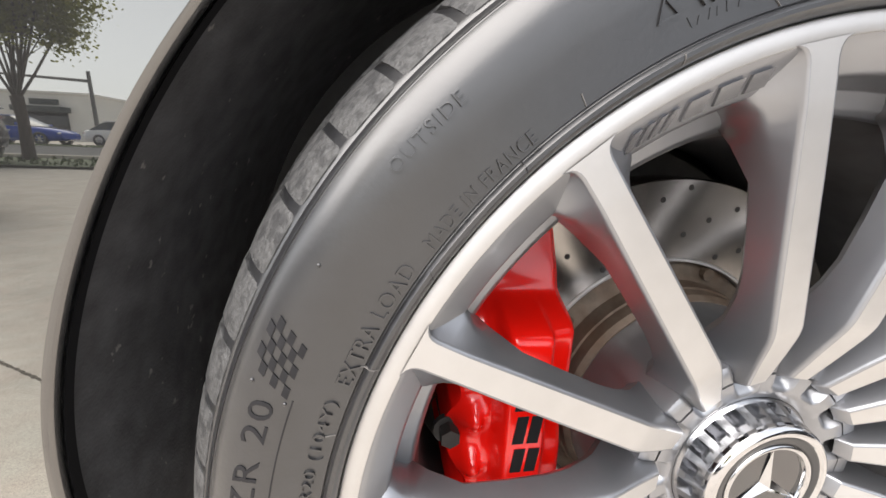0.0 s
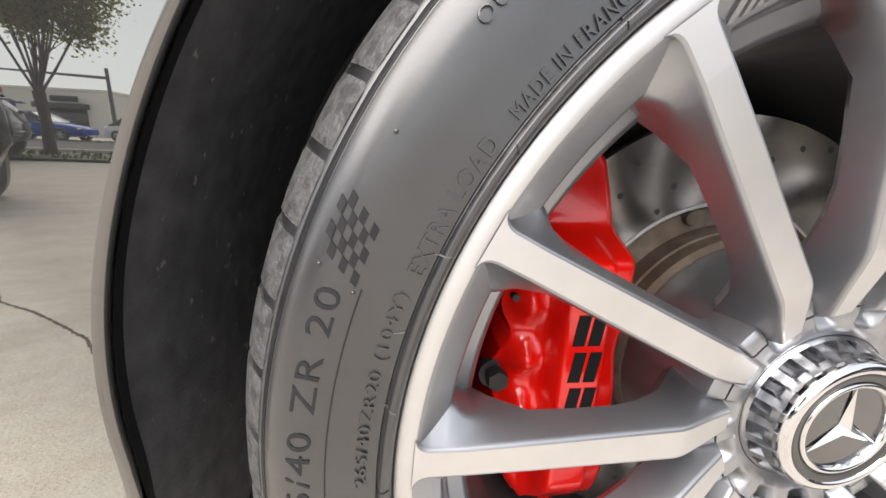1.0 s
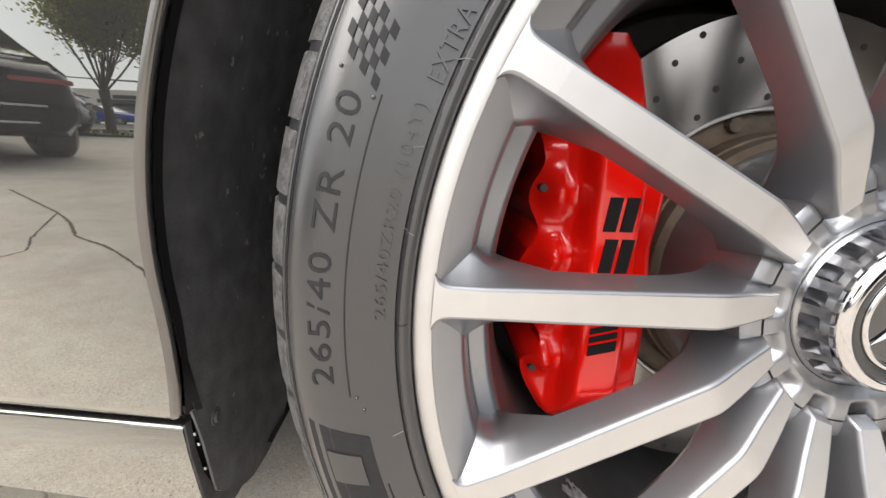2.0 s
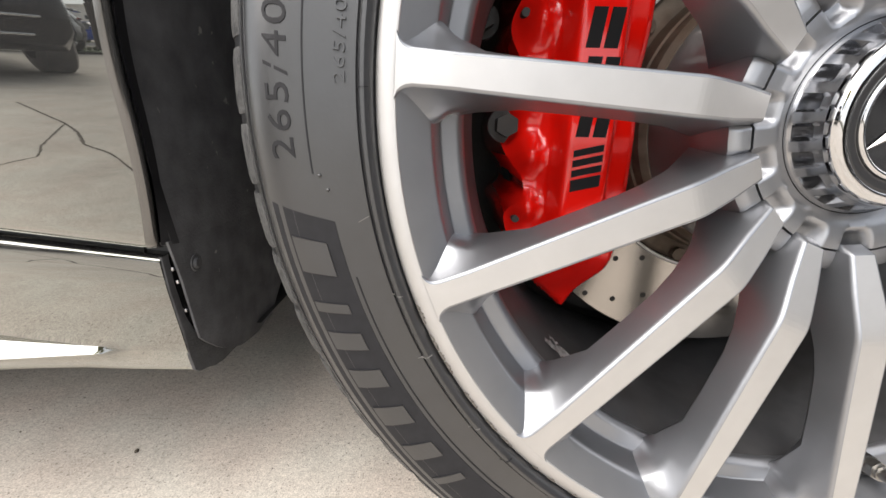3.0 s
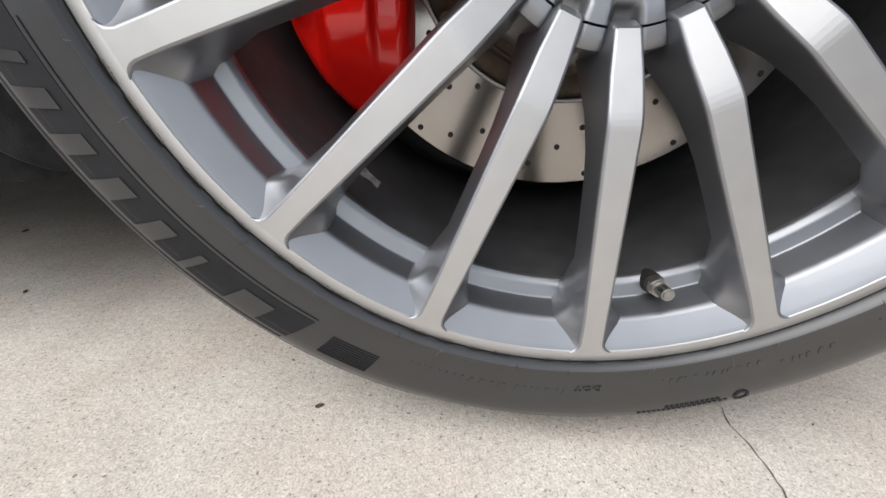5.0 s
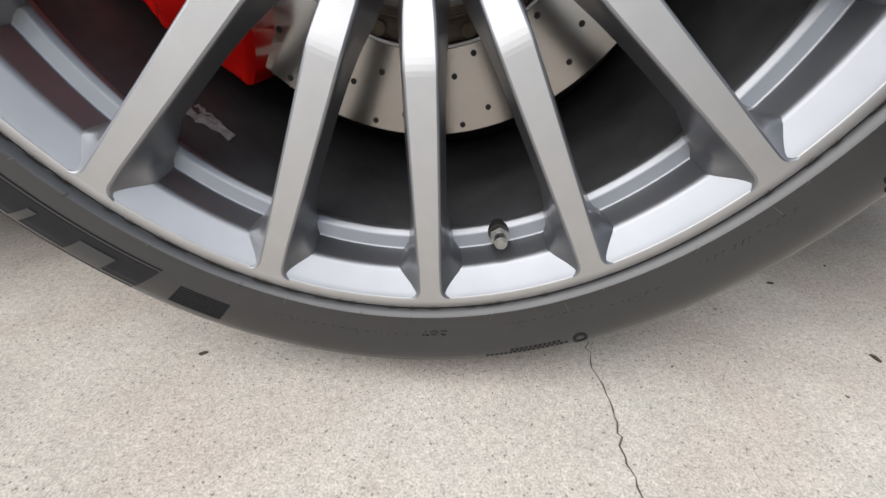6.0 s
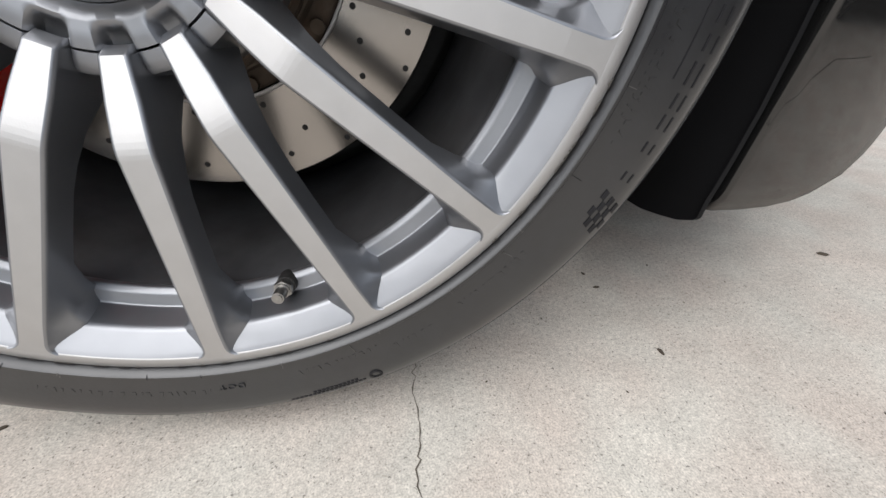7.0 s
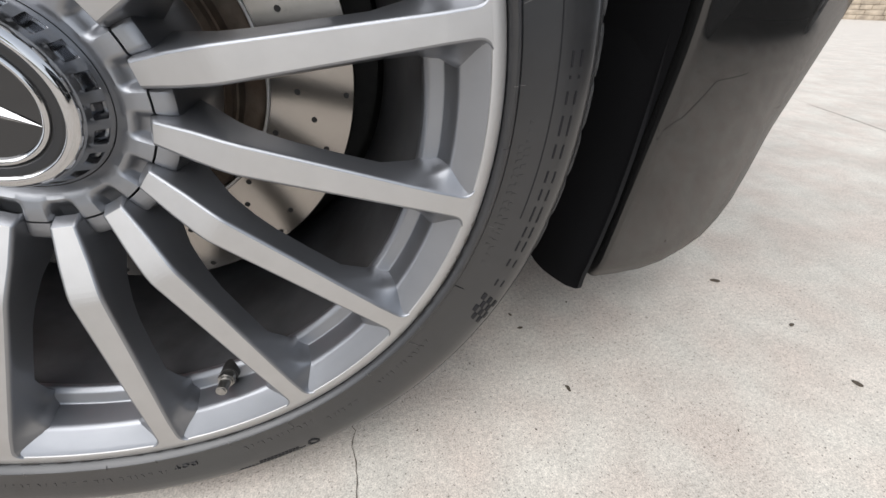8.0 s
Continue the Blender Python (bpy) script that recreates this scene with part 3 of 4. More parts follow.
# valve
va = radians(284.7)
bm = bmesh.new()
ax = lambda r, y: pol(r, va, y)
rod(bm, ax(0.233, 0.042), ax(0.2295, 0.026), 0.0062, 0.0058, 16)
rod(bm, ax(0.2297, 0.0265), ax(0.229, 0.0228), 0.0068, 0.0068, 6)
rod(bm, ax(0.229, 0.0232), ax(0.2285, 0.0205), 0.0052, 0.0055, 16)
rod(bm, ax(0.2285, 0.0208), ax(0.2268, 0.011), 0.0044, 0.0042, 16)
rod(bm, ax(0.2268, 0.0111), ax(0.2266, 0.0101), 0.0033, 0.0030, 16)
part("valve", bm, BRASS, wheel, "nickelled tyre valve with hex nut")
bm = bmesh.new()
rod(bm, ax(0.2338, 0.0435), ax(0.2305, 0.0295), 0.0082, 0.007, 18)
part("valve_base", bm, DARK, wheel)
# torn foil of a wheel weight on the barrel
rnd = random.Random(8)
for a0, a1, y0, y1 in ((222.5, 227.5, 0.061, 0.070), (226.0, 232.5, 0.064, 0.076), (224.5, 229.5, 0.072, 0.079)):
    bm = bmesh.new()
    rows = []
    for i in range(9):
        a_ = radians(a0 + (a1 - a0) * i / 8)
        rows.append([pol(lerp_table([(0.06, 0.2218), (0.075, 0.2188), (0.12, 0.2163)], y) - 0.0006 - 0.0006 * rnd.random(), a_, y) for y in (y0 + rnd.uniform(0, 0.003), (y0 + y1) / 2, y1 - rnd.uniform(0, 0.003))])
    grid(bm, rows)
    part("weight_foil", bm, FOIL, wheel, "torn silver foil of a wheel weight", smooth=0)
# raised plain bars cast into one pocket
for k, (a, w, sl) in enumerate(((124.6, 1.0, 1.2), (122.9, 0.7, 1.2), (121.6, 0.7, 1.2), (120.3, 0.7, 1.2), (118.2, 2.3, 0.5), (114.8, 2.6, 0.0), (111.4, 2.3, 0.0))):
    bm = bmesh.new()
    rows = []
    for i in range(3):
        row = []
        for j in range(3):
            q = 0.2 + 0.6 * j / 2
            r = 0.2565 + (0.2445 - 0.2565) * (1 - q)
            y = 0.0022 + (0.0118 - 0.0022) * (1 - q)
            a_ = radians(a - w * i / 2 - sl * (j - 1) * 0.5)
            row.append(pol(r - 0.0007, a_, y - 0.0011))
        rows.append(row)
    vs = grid(bm, rows)
    got = bmesh.ops.extrude_face_region(bm, geom=list(bm.faces))
    bmesh.ops.translate(bm, verts=[v for v in got["geom"] if isinstance(v, bmesh.types.BMVert)], vec=(0, 0.003, 0))
    part("cast_bar", bm, SATIN, wheel)

# ---- brake ----
bm = bmesh.new()
revolve(bm, [(0.117, 0.137), (0.1185, 0.135), (0.1855, 0.135), (0.187, 0.137), (0.187, 0.17), (0.117, 0.17)], 160)
disc = part("brake_disc", bm, STEEL, car, "drilled steel brake disc")
bm = bmesh.new()
revolve(bm, fillet([(0.1168, 0.142), (0.1172, 0.1338), (0.1196, 0.1338), (0.1204, 0.1352)], 0.0005), 160)
part("disc_lip", bm, MACHINED, disc, "polished inner lip")
bm = bmesh.new()
revolve(bm, [(0.1165, 0.15), (0.1165, 0.140), (0.112, 0.138), (0.106, 0.136), (0.102, 0.132), (0.1, 0.119), (0.0985, 0.118), (0.0975, 0.108), (0.094, 0.104), (0.083, 0.103), (0.0825, 0.1045), (0.0805, 0.1045), (0.08, 0.103), (0.068, 0.1025), (0.067, 0.098), (0.0, 0.097)], 96)
part("disc_hat", bm, HAT, disc, "brownish rusted disc hat")
# dark discs set proud of the steel, for the shade in drilled holes
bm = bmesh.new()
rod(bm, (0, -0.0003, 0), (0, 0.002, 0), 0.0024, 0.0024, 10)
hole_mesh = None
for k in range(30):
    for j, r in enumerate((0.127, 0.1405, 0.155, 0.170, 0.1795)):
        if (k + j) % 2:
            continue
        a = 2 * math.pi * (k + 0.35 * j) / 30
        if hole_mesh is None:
            ob = part("hole_shade_disc", bm, DARK, disc)
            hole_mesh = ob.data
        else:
            ob = new("hole_shade_disc", hole_mesh)
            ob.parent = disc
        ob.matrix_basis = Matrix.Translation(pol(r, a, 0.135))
for k in range(10):
    a = 2 * math.pi * k / 10
    bm = bmesh.new()
    rod(bm, pol(0.111, a, 0.138), pol(0.111, a, 0.132), 0.0055, 0.0055, 8)
    part("rotor_pin", bm, HAT, disc)

# caliper: a cast body over the rear of the disc, with an upright inner edge
bm = bmesh.new()
rows = []
NZ, NX = 84, 66
for i in range(NZ + 1):
    z = -0.155 + 0.308 * i / NZ
    up, down = smooth01((z - 0.075) / 0.022), smooth01((-0.078 - z) / 0.04)
    x_in = -0.1175 - 0.019 * min(1.0, max(0.0, (-0.116 - z) / 0.039)) - 0.010 * smooth01((z - 0.135) / 0.02)
    x_out = -math.sqrt(0.2125 ** 2 - z * z)
    x_out = max(x_out, -0.1995 - 0.003 * math.exp(-((z + 0.015) / 0.012) ** 2))
    x_out += 0.009 * math.exp(-((z - 0.068) / 0.014) ** 2) + 0.008 * math.exp(-((z - 0.022) / 0.013) ** 2) + 0.015 * math.exp(-((z + 0.055) / 0.016) ** 2) + 0.004 * smooth01((-0.125 - z) / 0.03) ** 2
    row = []
    for j in range(NX + 1):
        x = min(x_in, max(x_out, -0.117 - 0.099 * j / NX))
        y = lerp_table([(-0.215, 0.104), (-0.207, 0.094), (-0.19, 0.087), (-0.177, 0.084), (-0.171, 0.078), (-0.166, 0.058), (-0.164, 0.0565), (-0.14, 0.0565), (-0.1385, 0.058), (-0.136, 0.064), (-0.123, 0.067), (-0.1195, 0.069), (-0.118, 0.073)], x)
        face = smooth01((x + 0.176) / 0.008)
        for c, s in ((0.046, 0.012), (0.006, 0.011), (-0.034, 0.011), (-0.068, 0.010)):
            y -= 0.016 * math.exp(-((z - c) / s) ** 2) * math.exp(-((x + 0.183) / 0.0085) ** 2)
        y += 0.012 * math.exp(-((z + 0.015) / 0.012) ** 2) * math.exp(-((x + 0.199) / 0.0075) ** 2)
        y += 0.006 * math.exp(-((z - 0.012) / 0.02) ** 2) * smooth01((x + 0.137) / 0.004)
        y = y * (1 - up) + (0.100 + 0.02 * smooth01((z - 0.09) / 0.06)) * up
        y = y * (1 - down) + max(y, 0.076 + 0.03 * smooth01((-0.1 - z) / 0.05)) * down
        edge = min(x_in - x, x - x_out)
        y += 0.006 * smooth01(1 - edge / 0.005) * max(up, down)
        row.append(Vector((x, y, H + z)))
    rows.append([Vector((x_in + 0.001, 0.21, H + z))] + row + [Vector((x_out + 0.001, 0.21, H + z))])
vs = grid(bm, rows)
bmesh.ops.remove_doubles(bm, verts=bm.verts, dist=1e-6)
bmesh.ops.holes_fill(bm, edges=[ed for ed in bm.edges if ed.is_boundary and abs(ed.verts[0].co.z - ed.verts[1].co.z) < 1e-6], sides=0)
caliper = part("brake_caliper", bm, RED, car, "glossy red six-piston brake caliper", smooth=50)


caliper.location = (0.004, 0.006, 0.009)


def band_bar(pts):
    """A plain black bar painted on the flat band of the caliper, from corners (x, z)."""
    bm = bmesh.new()
    f = bm.faces.new([bm.verts.new((x, 0.0559, H + z)) for x, z in pts])
    got = bmesh.ops.extrude_face_region(bm, geom=[f])
    bmesh.ops.translate(bm, verts=[v for v in got["geom"] if isinstance(v, bmesh.types.BMVert)], vec=(0, 0.002, 0))
    part("black_bar", bm, MATT_BLACK, caliper, "black painted bar", smooth=0)


XL, XR = -0.1615, -0.1435
for z0, z1 in ((-0.0545, -0.0475), (-0.0455, -0.0415), (-0.0395, -0.0355), (-0.0335, -0.0295)):
    band_bar([(XL, z0), (XR, z0 + 0.004), (XR, z1 + 0.004), (XL, z1)])
for z0, z1 in ((-0.0215, -0.003), (0.0015, 0.0225), (0.027, 0.0475)):
    lean = (z1 - z0) * 0.12
    band_bar([(XL, z0), (XL + 0.0078, z0), (XL + 0.0078 + lean, z1), (XL + lean, z1)])
    band_bar([(XR - 0.0078, z0), (XR, z0), (XR + lean, z1), (XR - 0.0078 + lean, z1)])
# dark rod ends put the shade of the pin holes into the colour
for p, s in (((-0.192, 0.0795, H + 0.050), 0.0026), ((-0.189, 0.0795, H - 0.077), 0.0026)):
    bm = bmesh.new()
    rod(bm, p, (p[0], p[1] + 0.02, p[2]), s, s, 12)
    part("pin_hole_dark", bm, DARK, caliper)
for p, s in (((-0.198, 0.0835, H - 0.015), 0.0078), ((-0.214, 0.11, H + 0.055), 0.008)):
    bm = bmesh.new()
    rod(bm, p, (p[0], p[1] + 0.012, p[2]), s, s, 6)
    rod(bm, (p[0], p[1] + 0.011, p[2]), (p[0], p[1] + 0.016, p[2]), s * 1.5, s * 1.5, 16)
    part("bolt", bm, DARK, caliper, "dark hex bolt")
# added dark disc, closing the wheel with the darkness behind the brake
bm = bmesh.new()
revolve(bm, [(0.0, 0.235), (0.214, 0.235), (0.2145, 0.24), (0.0, 0.25)], 64)
part("dark_back_disc", bm, DARK, car)

# ---- bodywork ----
def body_y(z):
    """The flank's depth at a height: upright above, tucked in below."""
    return 0.026 + 0.024 * (max(0.0, 0.46 - z) / 0.21) ** 2


def arch_x(z, r=0.3985):
    if z < H:
        return r + 0.0105 * ((H - z) / 0.083) ** 2
    return math.sqrt(max(0.0, r * r - (z - H) ** 2))


def rise(x):
    """The joint and the sill climb a little towards the rear."""
    return 0.11 * min(0.2, max(0.0, -0.41 - x))


ROLL = [(0.0005, 0, 0.0055), (0.0, 0, 0.0040), (0.0004, 0, 0.0028), (0.001, 0, 0.0018), (0.002, 0, 0.0009), (0.0032, 0, 0.0003), (0.0048, 0, 0.0)]
bm = bmesh.new()
rows, lip_rows = [], []
zs = [0.26, 0.261, 0.2645] + [0.27 + (0.745 - 0.27) * i / 60 for i in range(61)]
for z in zs:
    xe = -arch_x(z)
    tuck = 0.004 if z < 0.2605 else (0.0015 if z < 0.2615 else 0.0)
    row = [(xe - d, body_y(z) + dy + tuck, z) for d, _, dy in ROLL]
    lip_rows.append(row[:])
    row = row[-1:]
    for d in (0.006, 0.008, 0.012, 0.018, 0.03, 0.06, 0.1, 0.2, 0.4, 0.9, 1.8):
        row.append((xe - d, body_y(z) + tuck, z + rise(xe - d) * (0.745 - z) / 0.485))
    rows.append(row)
grid(bm, rows)
part("front_fender", bm, FENDER_PAINT_LIT, car, "glossy black fender mirroring the parking lot", smooth=60)
bm = bmesh.new()
grid(bm, lip_rows)
part("arch_lip", bm, LIP_PAINT_LIT, car, smooth=60)
def edge_y(x):
    return 0.022 + max(0.0, x - 0.42) ** 2 * 1.4


bm = bmesh.new()
rows = []
for x in (-0.95, -0.6, -0.3, 0, 0.3, 0.42, 0.55, 0.68, 0.8, 0.9, 1.0, 1.08):
    f = 1 - smooth01((x - 0.5) / 0.62)
    half = [(edge_y(x) + dy, 0.745 + dz * f) for dy, dz in ((0, 0), (0.0, 0.05), (0.02, 0.1), (0.12, 0.15), (0.28, 0.18))]
    half.append((0.94, 0.745 + 0.2 * f))
    rows.append([(x, y, z) for y, z in half] + [(x, 1.88 - y, z) for y, z in reversed(half[:-1])])
grid(bm, rows)
part("bonnet", bm, PAINT, car, smooth=60)
# side skirt below the joint
bm = bmesh.new()
rows = []
for i in range(80):
    x = -0.4095 - 1.9 * (i / 79) ** 2
    s = smooth01((-x - 0.452) / 0.014) * (0.12 + 0.88 * min(1.0, max(0.0, (-x - 0.452) / 0.11)))
    outline = [(0.085, 0.2468), (0.0575, 0.2467), (0.0545, 0.2462), (0.0522, 0.2452), (0.0512, 0.2440), (0.0508, 0.2428), (0.0525, 0.225), (0.0562, 0.203), (0.0598, 0.182 + 0.006 * s), (0.0606, 0.1768 + 0.0066 * s), (0.0609 - 0.0075 * s, 0.1757 + 0.0028 * s),
               (0.0612 - 0.0145 * s, 0.1745 - 0.0012 * s), (0.0622 - 0.0155 * s, 0.1722 - 0.001 * s), (0.0645 - 0.011 * s, 0.1625), (0.069, 0.1555), (0.11, 0.152), (0.16, 0.156)]
    rows.append([(x, y, z + 0.0085 + rise(x) * min(1.0, max(0.0, (z - 0.18) / 0.06))) for y, z in outline])
vs = grid(bm, rows)
bm.faces.new(vs[0])
part("side_skirt", bm, FENDER_PAINT_LIT, car, "glossy black side skirt", smooth=32)
bm = bmesh.new()
grid(bm, [[(x, 0.062, z0 + rise(x)) for z0 in (0.2605, 0.2545)] for x in (-0.406, -0.71, -2.2)])
part("joint_seal", bm, PLASTIC, car)

# front bumper, curving away round the corner
KCURVE = [(0.16, 2.2), (0.19, 1.95), (0.23, 1.97), (0.28, 2.05), (0.36, 1.95), (0.41, 1.9), (0.8, 1.8)]


def bump_y(x, z):
    k = lerp_table(KCURVE, z)
    base = 0.024 + 0.026 * (max(0.0, 0.5 - z) / 0.25) ** 1.1
    return base + k * max(0.0, x - 0.44) ** 2


bm = bmesh.new()
rows = []
zs = [0.1595, 0.161, 0.165, 0.173] + [0.185 + (0.745 - 0.185) * i / 50 for i in range(51)]
for z in zs:
    xe = 0.415 if z < H else math.sqrt(max(0.0, 0.415 ** 2 - (z - H) ** 2))
    if z < 0.25:
        xe -= 0.003 * (0.25 - z) / 0.09
    lo = 0.006 * smooth01((0.171 - z) / 0.011)
    hang = 0.011 * smooth01((0.25 - z) / 0.09)
    row = [(xe + d, bump_y(xe + d, z) + dy + lo, z) for d, _, dy in [(0, 0, 0.02), (0, 0, 0.006), (0.001, 0, 0.002), (0.003, 0, 0.0005), (0.006, 0, 0)]]
    for d in (0.015, 0.03, 0.06, 0.09, 0.12, 0.15, 0.18, 0.21, 0.24, 0.27, 0.3, 0.34, 0.38, 0.43, 0.5, 0.58, 0.66):
        row.append((xe + d, bump_y(xe + d, z) + lo, z))
    rows.append([(x, y, z - hang * (1 - smooth01((x - 0.44) / 0.22))) for x, y, z in row])
low = [[(x, y + 0.03, z - 0.0025) for x, y, z in rows[0]], [(x * 0.98, 0.6, 0.162) for x, y, z in rows[0]]]
grid(bm, list(reversed(low)) + rows)
part("front_bumper", bm, PAINT, car, "glossy black front bumper corner", smooth=50)

# arch liner
bm = bmesh.new()
rows = []
path = [(-0.4035, 0.262), (-0.4025, 0.28), (-0.402, 0.3), (-0.402, 0.325)] + [((0.4065 + 0.0045 * math.cos(radians(a))) * math.cos(radians(a)), H + 0.4065 * math.sin(radians(a))) for a in range(180, -1, -4)] + [(0.411, 0.3), (0.406, 0.24), (0.399, 0.19)]
# front half of the liner, in a darker material than the rear half
front = bmesh.new()
front_rows = []
for x, z in path:
    yb = (body_y(z) if x < 0 else bump_y(0.42, z)) + 0.013
    row = [(x, yb - 0.005, z), (x, yb + 0.01, z), (x * 0.997, 0.1, z), (x * 0.995, 0.17, z), (x * 0.99, 0.25, z), (x * 0.985, 0.33, z)]
    if x <= 0.01:
        rows.append(row)
    if x >= -0.02:
        front_rows.append(row)
grid(bm, rows)
grid(front, front_rows)
part("front_arch_liner", front, MATT_BLACK, car, "black front of the arch liner", smooth=50)
hem = bmesh.new()
rows = []
for i in range(70):
    z = 0.262 + (0.7 - 0.262) * i / 69
    x = 0.0005 - arch_x(z)
    k = Vector((x, z - H if z > H else 0)).normalized()
    y = body_y(z)
    inner = max(x, -0.4005)
    rows.append([(inner, y + 0.0115, z), (x - k.x * 0.0005, y + 0.0052, z - k.y * 0.0005), (x, y + 0.012, z), (x + k.x * 0.004, y + 0.014, z + k.y * 0.004), (x + k.x * 0.008, y + 0.03, z + k.y * 0.008)])
grid(hem, rows)
part("arch_hem", hem, MATT_BLACK, car)
# added black sheet: blocks the slit and colours the gap as shade
back = bmesh.new()
grid(back, [[(-0.424, y, z) for y in (body_y(z) + 0.011, 0.15, 0.34)] for z in (0.188, 0.2, 0.25, 0.3, 0.35, 0.4, 0.45, 0.52)])
part("arch_gap_sheet", back, MATT_BLACK, car)
part("wheel_arch_liner", bm, LINER, car, "matt black plastic wheel arch liner", smooth=50)
# added flat dark disc, closes the far end of the arch
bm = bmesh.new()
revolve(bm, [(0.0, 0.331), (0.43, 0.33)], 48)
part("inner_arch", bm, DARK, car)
# lower flap of the liner behind the wheel
FLAP_EDGE = [(0.191, 0.0672), (0.1945, 0.0662), (0.2, 0.0652), (0.237, 0.0592), (0.25, 0.0562), (0.264, 0.0525)]
FLAP_FOOT = [(0.0672, 0.191), (0.072, 0.1852), (0.085, 0.173), (0.1, 0.1635), (0.118, 0.156), (0.15, 0.15), (0.184, 0.153), (0.21, 0.18)]
bm = bmesh.new()
rows = []
for i in range(22):
    t = (i / 21) ** 1.5
    row = []
    for j in range(9):
        foot = lerp_table(FLAP_FOOT, 0.0672 + 0.145 * t)
        z = foot + (0.264 - foot) * j / 8
        y0 = lerp_table(FLAP_EDGE, z)
        row.append((-0.4032 + 0.0015 * math.sin(t * 7) * (1 - j / 8), y0 + (0.2122 - y0) * t, z))
    rows.append(row)
grid(bm, rows)
got = bmesh.ops.extrude_face_region(bm, geom=list(bm.faces))
bmesh.ops.translate(bm, verts=[v for v in got["geom"] if isinstance(v, bmesh.types.BMVert)], vec=(-0.0016, 0, 0))
flap = part("splash_flap", bm, LINER, car, "black plastic splash flap")
bm = bmesh.new()
revolve(bm, [(0.0, -0.0022), (0.003, -0.0022), (0.0036, -0.0016), (0.0042, -0.0008), (0.0058, -0.0008), (0.0064, 0.0002)], 16, shape=lambda r, a, y: Vector((-0.4032 - y, 0.0755 + r * math.cos(a), 0.2435 + r * math.sin(a))))
part("screw", bm, PLASTIC, flap)
for y, z, mat in ((0.0572, 0.235, CHROME), (0.0548, 0.2445, SATIN), (0.0603, 0.2135, SATIN)):
    bm = bmesh.new()
    box(bm, (-0.4068, y, z), (-0.4046, y + 0.0018, z + 0.0026), 0.0005)
    part("clip", bm, mat, flap)
# closing wall at the front end of the skirt, open towards the flap
SKIRT_OUT = [(0.162, 0.07), (0.1665, 0.0645), (0.178, 0.0618), (0.1875, 0.0609), (0.2085, 0.0571), (0.2335, 0.0531), (0.2545, 0.0515)]
SKIRT_IN = [(0.162, 0.13), (0.1875, 0.12), (0.19, 0.073), (0.2085, 0.0645), (0.2335, 0.0595), (0.2545, 0.0585)]
bm = bmesh.new()
rows = []
for z in (0.162, 0.164, 0.1665, 0.172, 0.178, 0.1835, 0.1875, 0.19, 0.198, 0.2085, 0.22, 0.2335, 0.245, 0.2545):
    y0, y1 = lerp_table(SKIRT_OUT, z), lerp_table(SKIRT_IN, z)
    drop = 0.009 * smooth01((0.18 - z) / 0.018)
    rows.append([(-0.4105, y0, z), (-0.409, y0 + 0.0008, z)] + [(-0.4088, y0 + (y1 - y0) * k, z - drop * smooth01(k * 2.2)) for k in (0.15, 0.3, 0.5, 0.75, 1.0)] + [(-0.424, y1, z - drop)])
grid(bm, rows)
part("skirt_end", bm, PLASTIC, car)
# deflector ahead of the wheel
DEFLECTOR_FOOT = [(0.0432, 0.160), (0.0436, 0.1565), (0.0452, 0.1532), (0.049, 0.150), (0.0636, 0.1425), (0.0854, 0.1362), (0.11, 0.1302), (0.135, 0.1275), (0.174, 0.133)]
bm = bmesh.new()
rows = []
for i in range(30):
    t = i / 29
    y = 0.0432 + 0.1308 * t ** 2
    x = 0.382 + 0.0015 * math.sin(t * 6)
    zb = lerp_table(DEFLECTOR_FOOT, y)
    rows.append([(x, y, zb), (x + 0.001, y, zb + 0.012), (x + 0.004, y + 0.0005, 0.182), (x + 0.009, y + 0.002, 0.203), (x + 0.017, y + 0.005, 0.24), (x + 0.023, y + 0.008, 0.285), (x + 0.0265, y + 0.01, 0.335), (x + 0.028, y + 0.012, 0.4)])
grid(bm, rows)
got = bmesh.ops.extrude_face_region(bm, geom=list(bm.faces))
bmesh.ops.translate(bm, verts=[v for v in got["geom"] if isinstance(v, bmesh.types.BMVert)], vec=(0.004, 0, 0))
part("air_deflector", bm, MATT_BLACK, car, "black rubber air deflector")
bm = bmesh.new()
grid(bm, [[(-2.2, y, 0.16) for y in (0.15, 1.8)], [(-0.40, y, 0.16) for y in (0.15, 1.8)]])
grid(bm, [[(-0.4, y, 0.2) for y in (0.331, 1.8)], [(0.42, y, 0.2) for y in (0.331, 1.8)]])
part("underbody", bm, DARK, car, smooth=0)
# the rest of the hull: far flank, nose, tail, cabin and the other wheels
bm = bmesh.new()
rows = []
for z in (0.1595, 0.2, 0.3, 0.4, 0.5, 0.6, 0.745):
    rows.append([(1.084, bump_y(1.084, z), z), (1.12, 0.75, z), (1.13, 0.94, z), (1.12, 1.13, z), (1.084, 1.88 - bump_y(1.084, z), z)]
                + [(x, 1.88 - bump_y(x, z), z) for x in (0.95, 0.8, 0.65, 0.5, 0.43)])
grid(bm, rows)
part("nose", bm, PAINT, car, smooth=50)
bm = bmesh.new()
rows = []
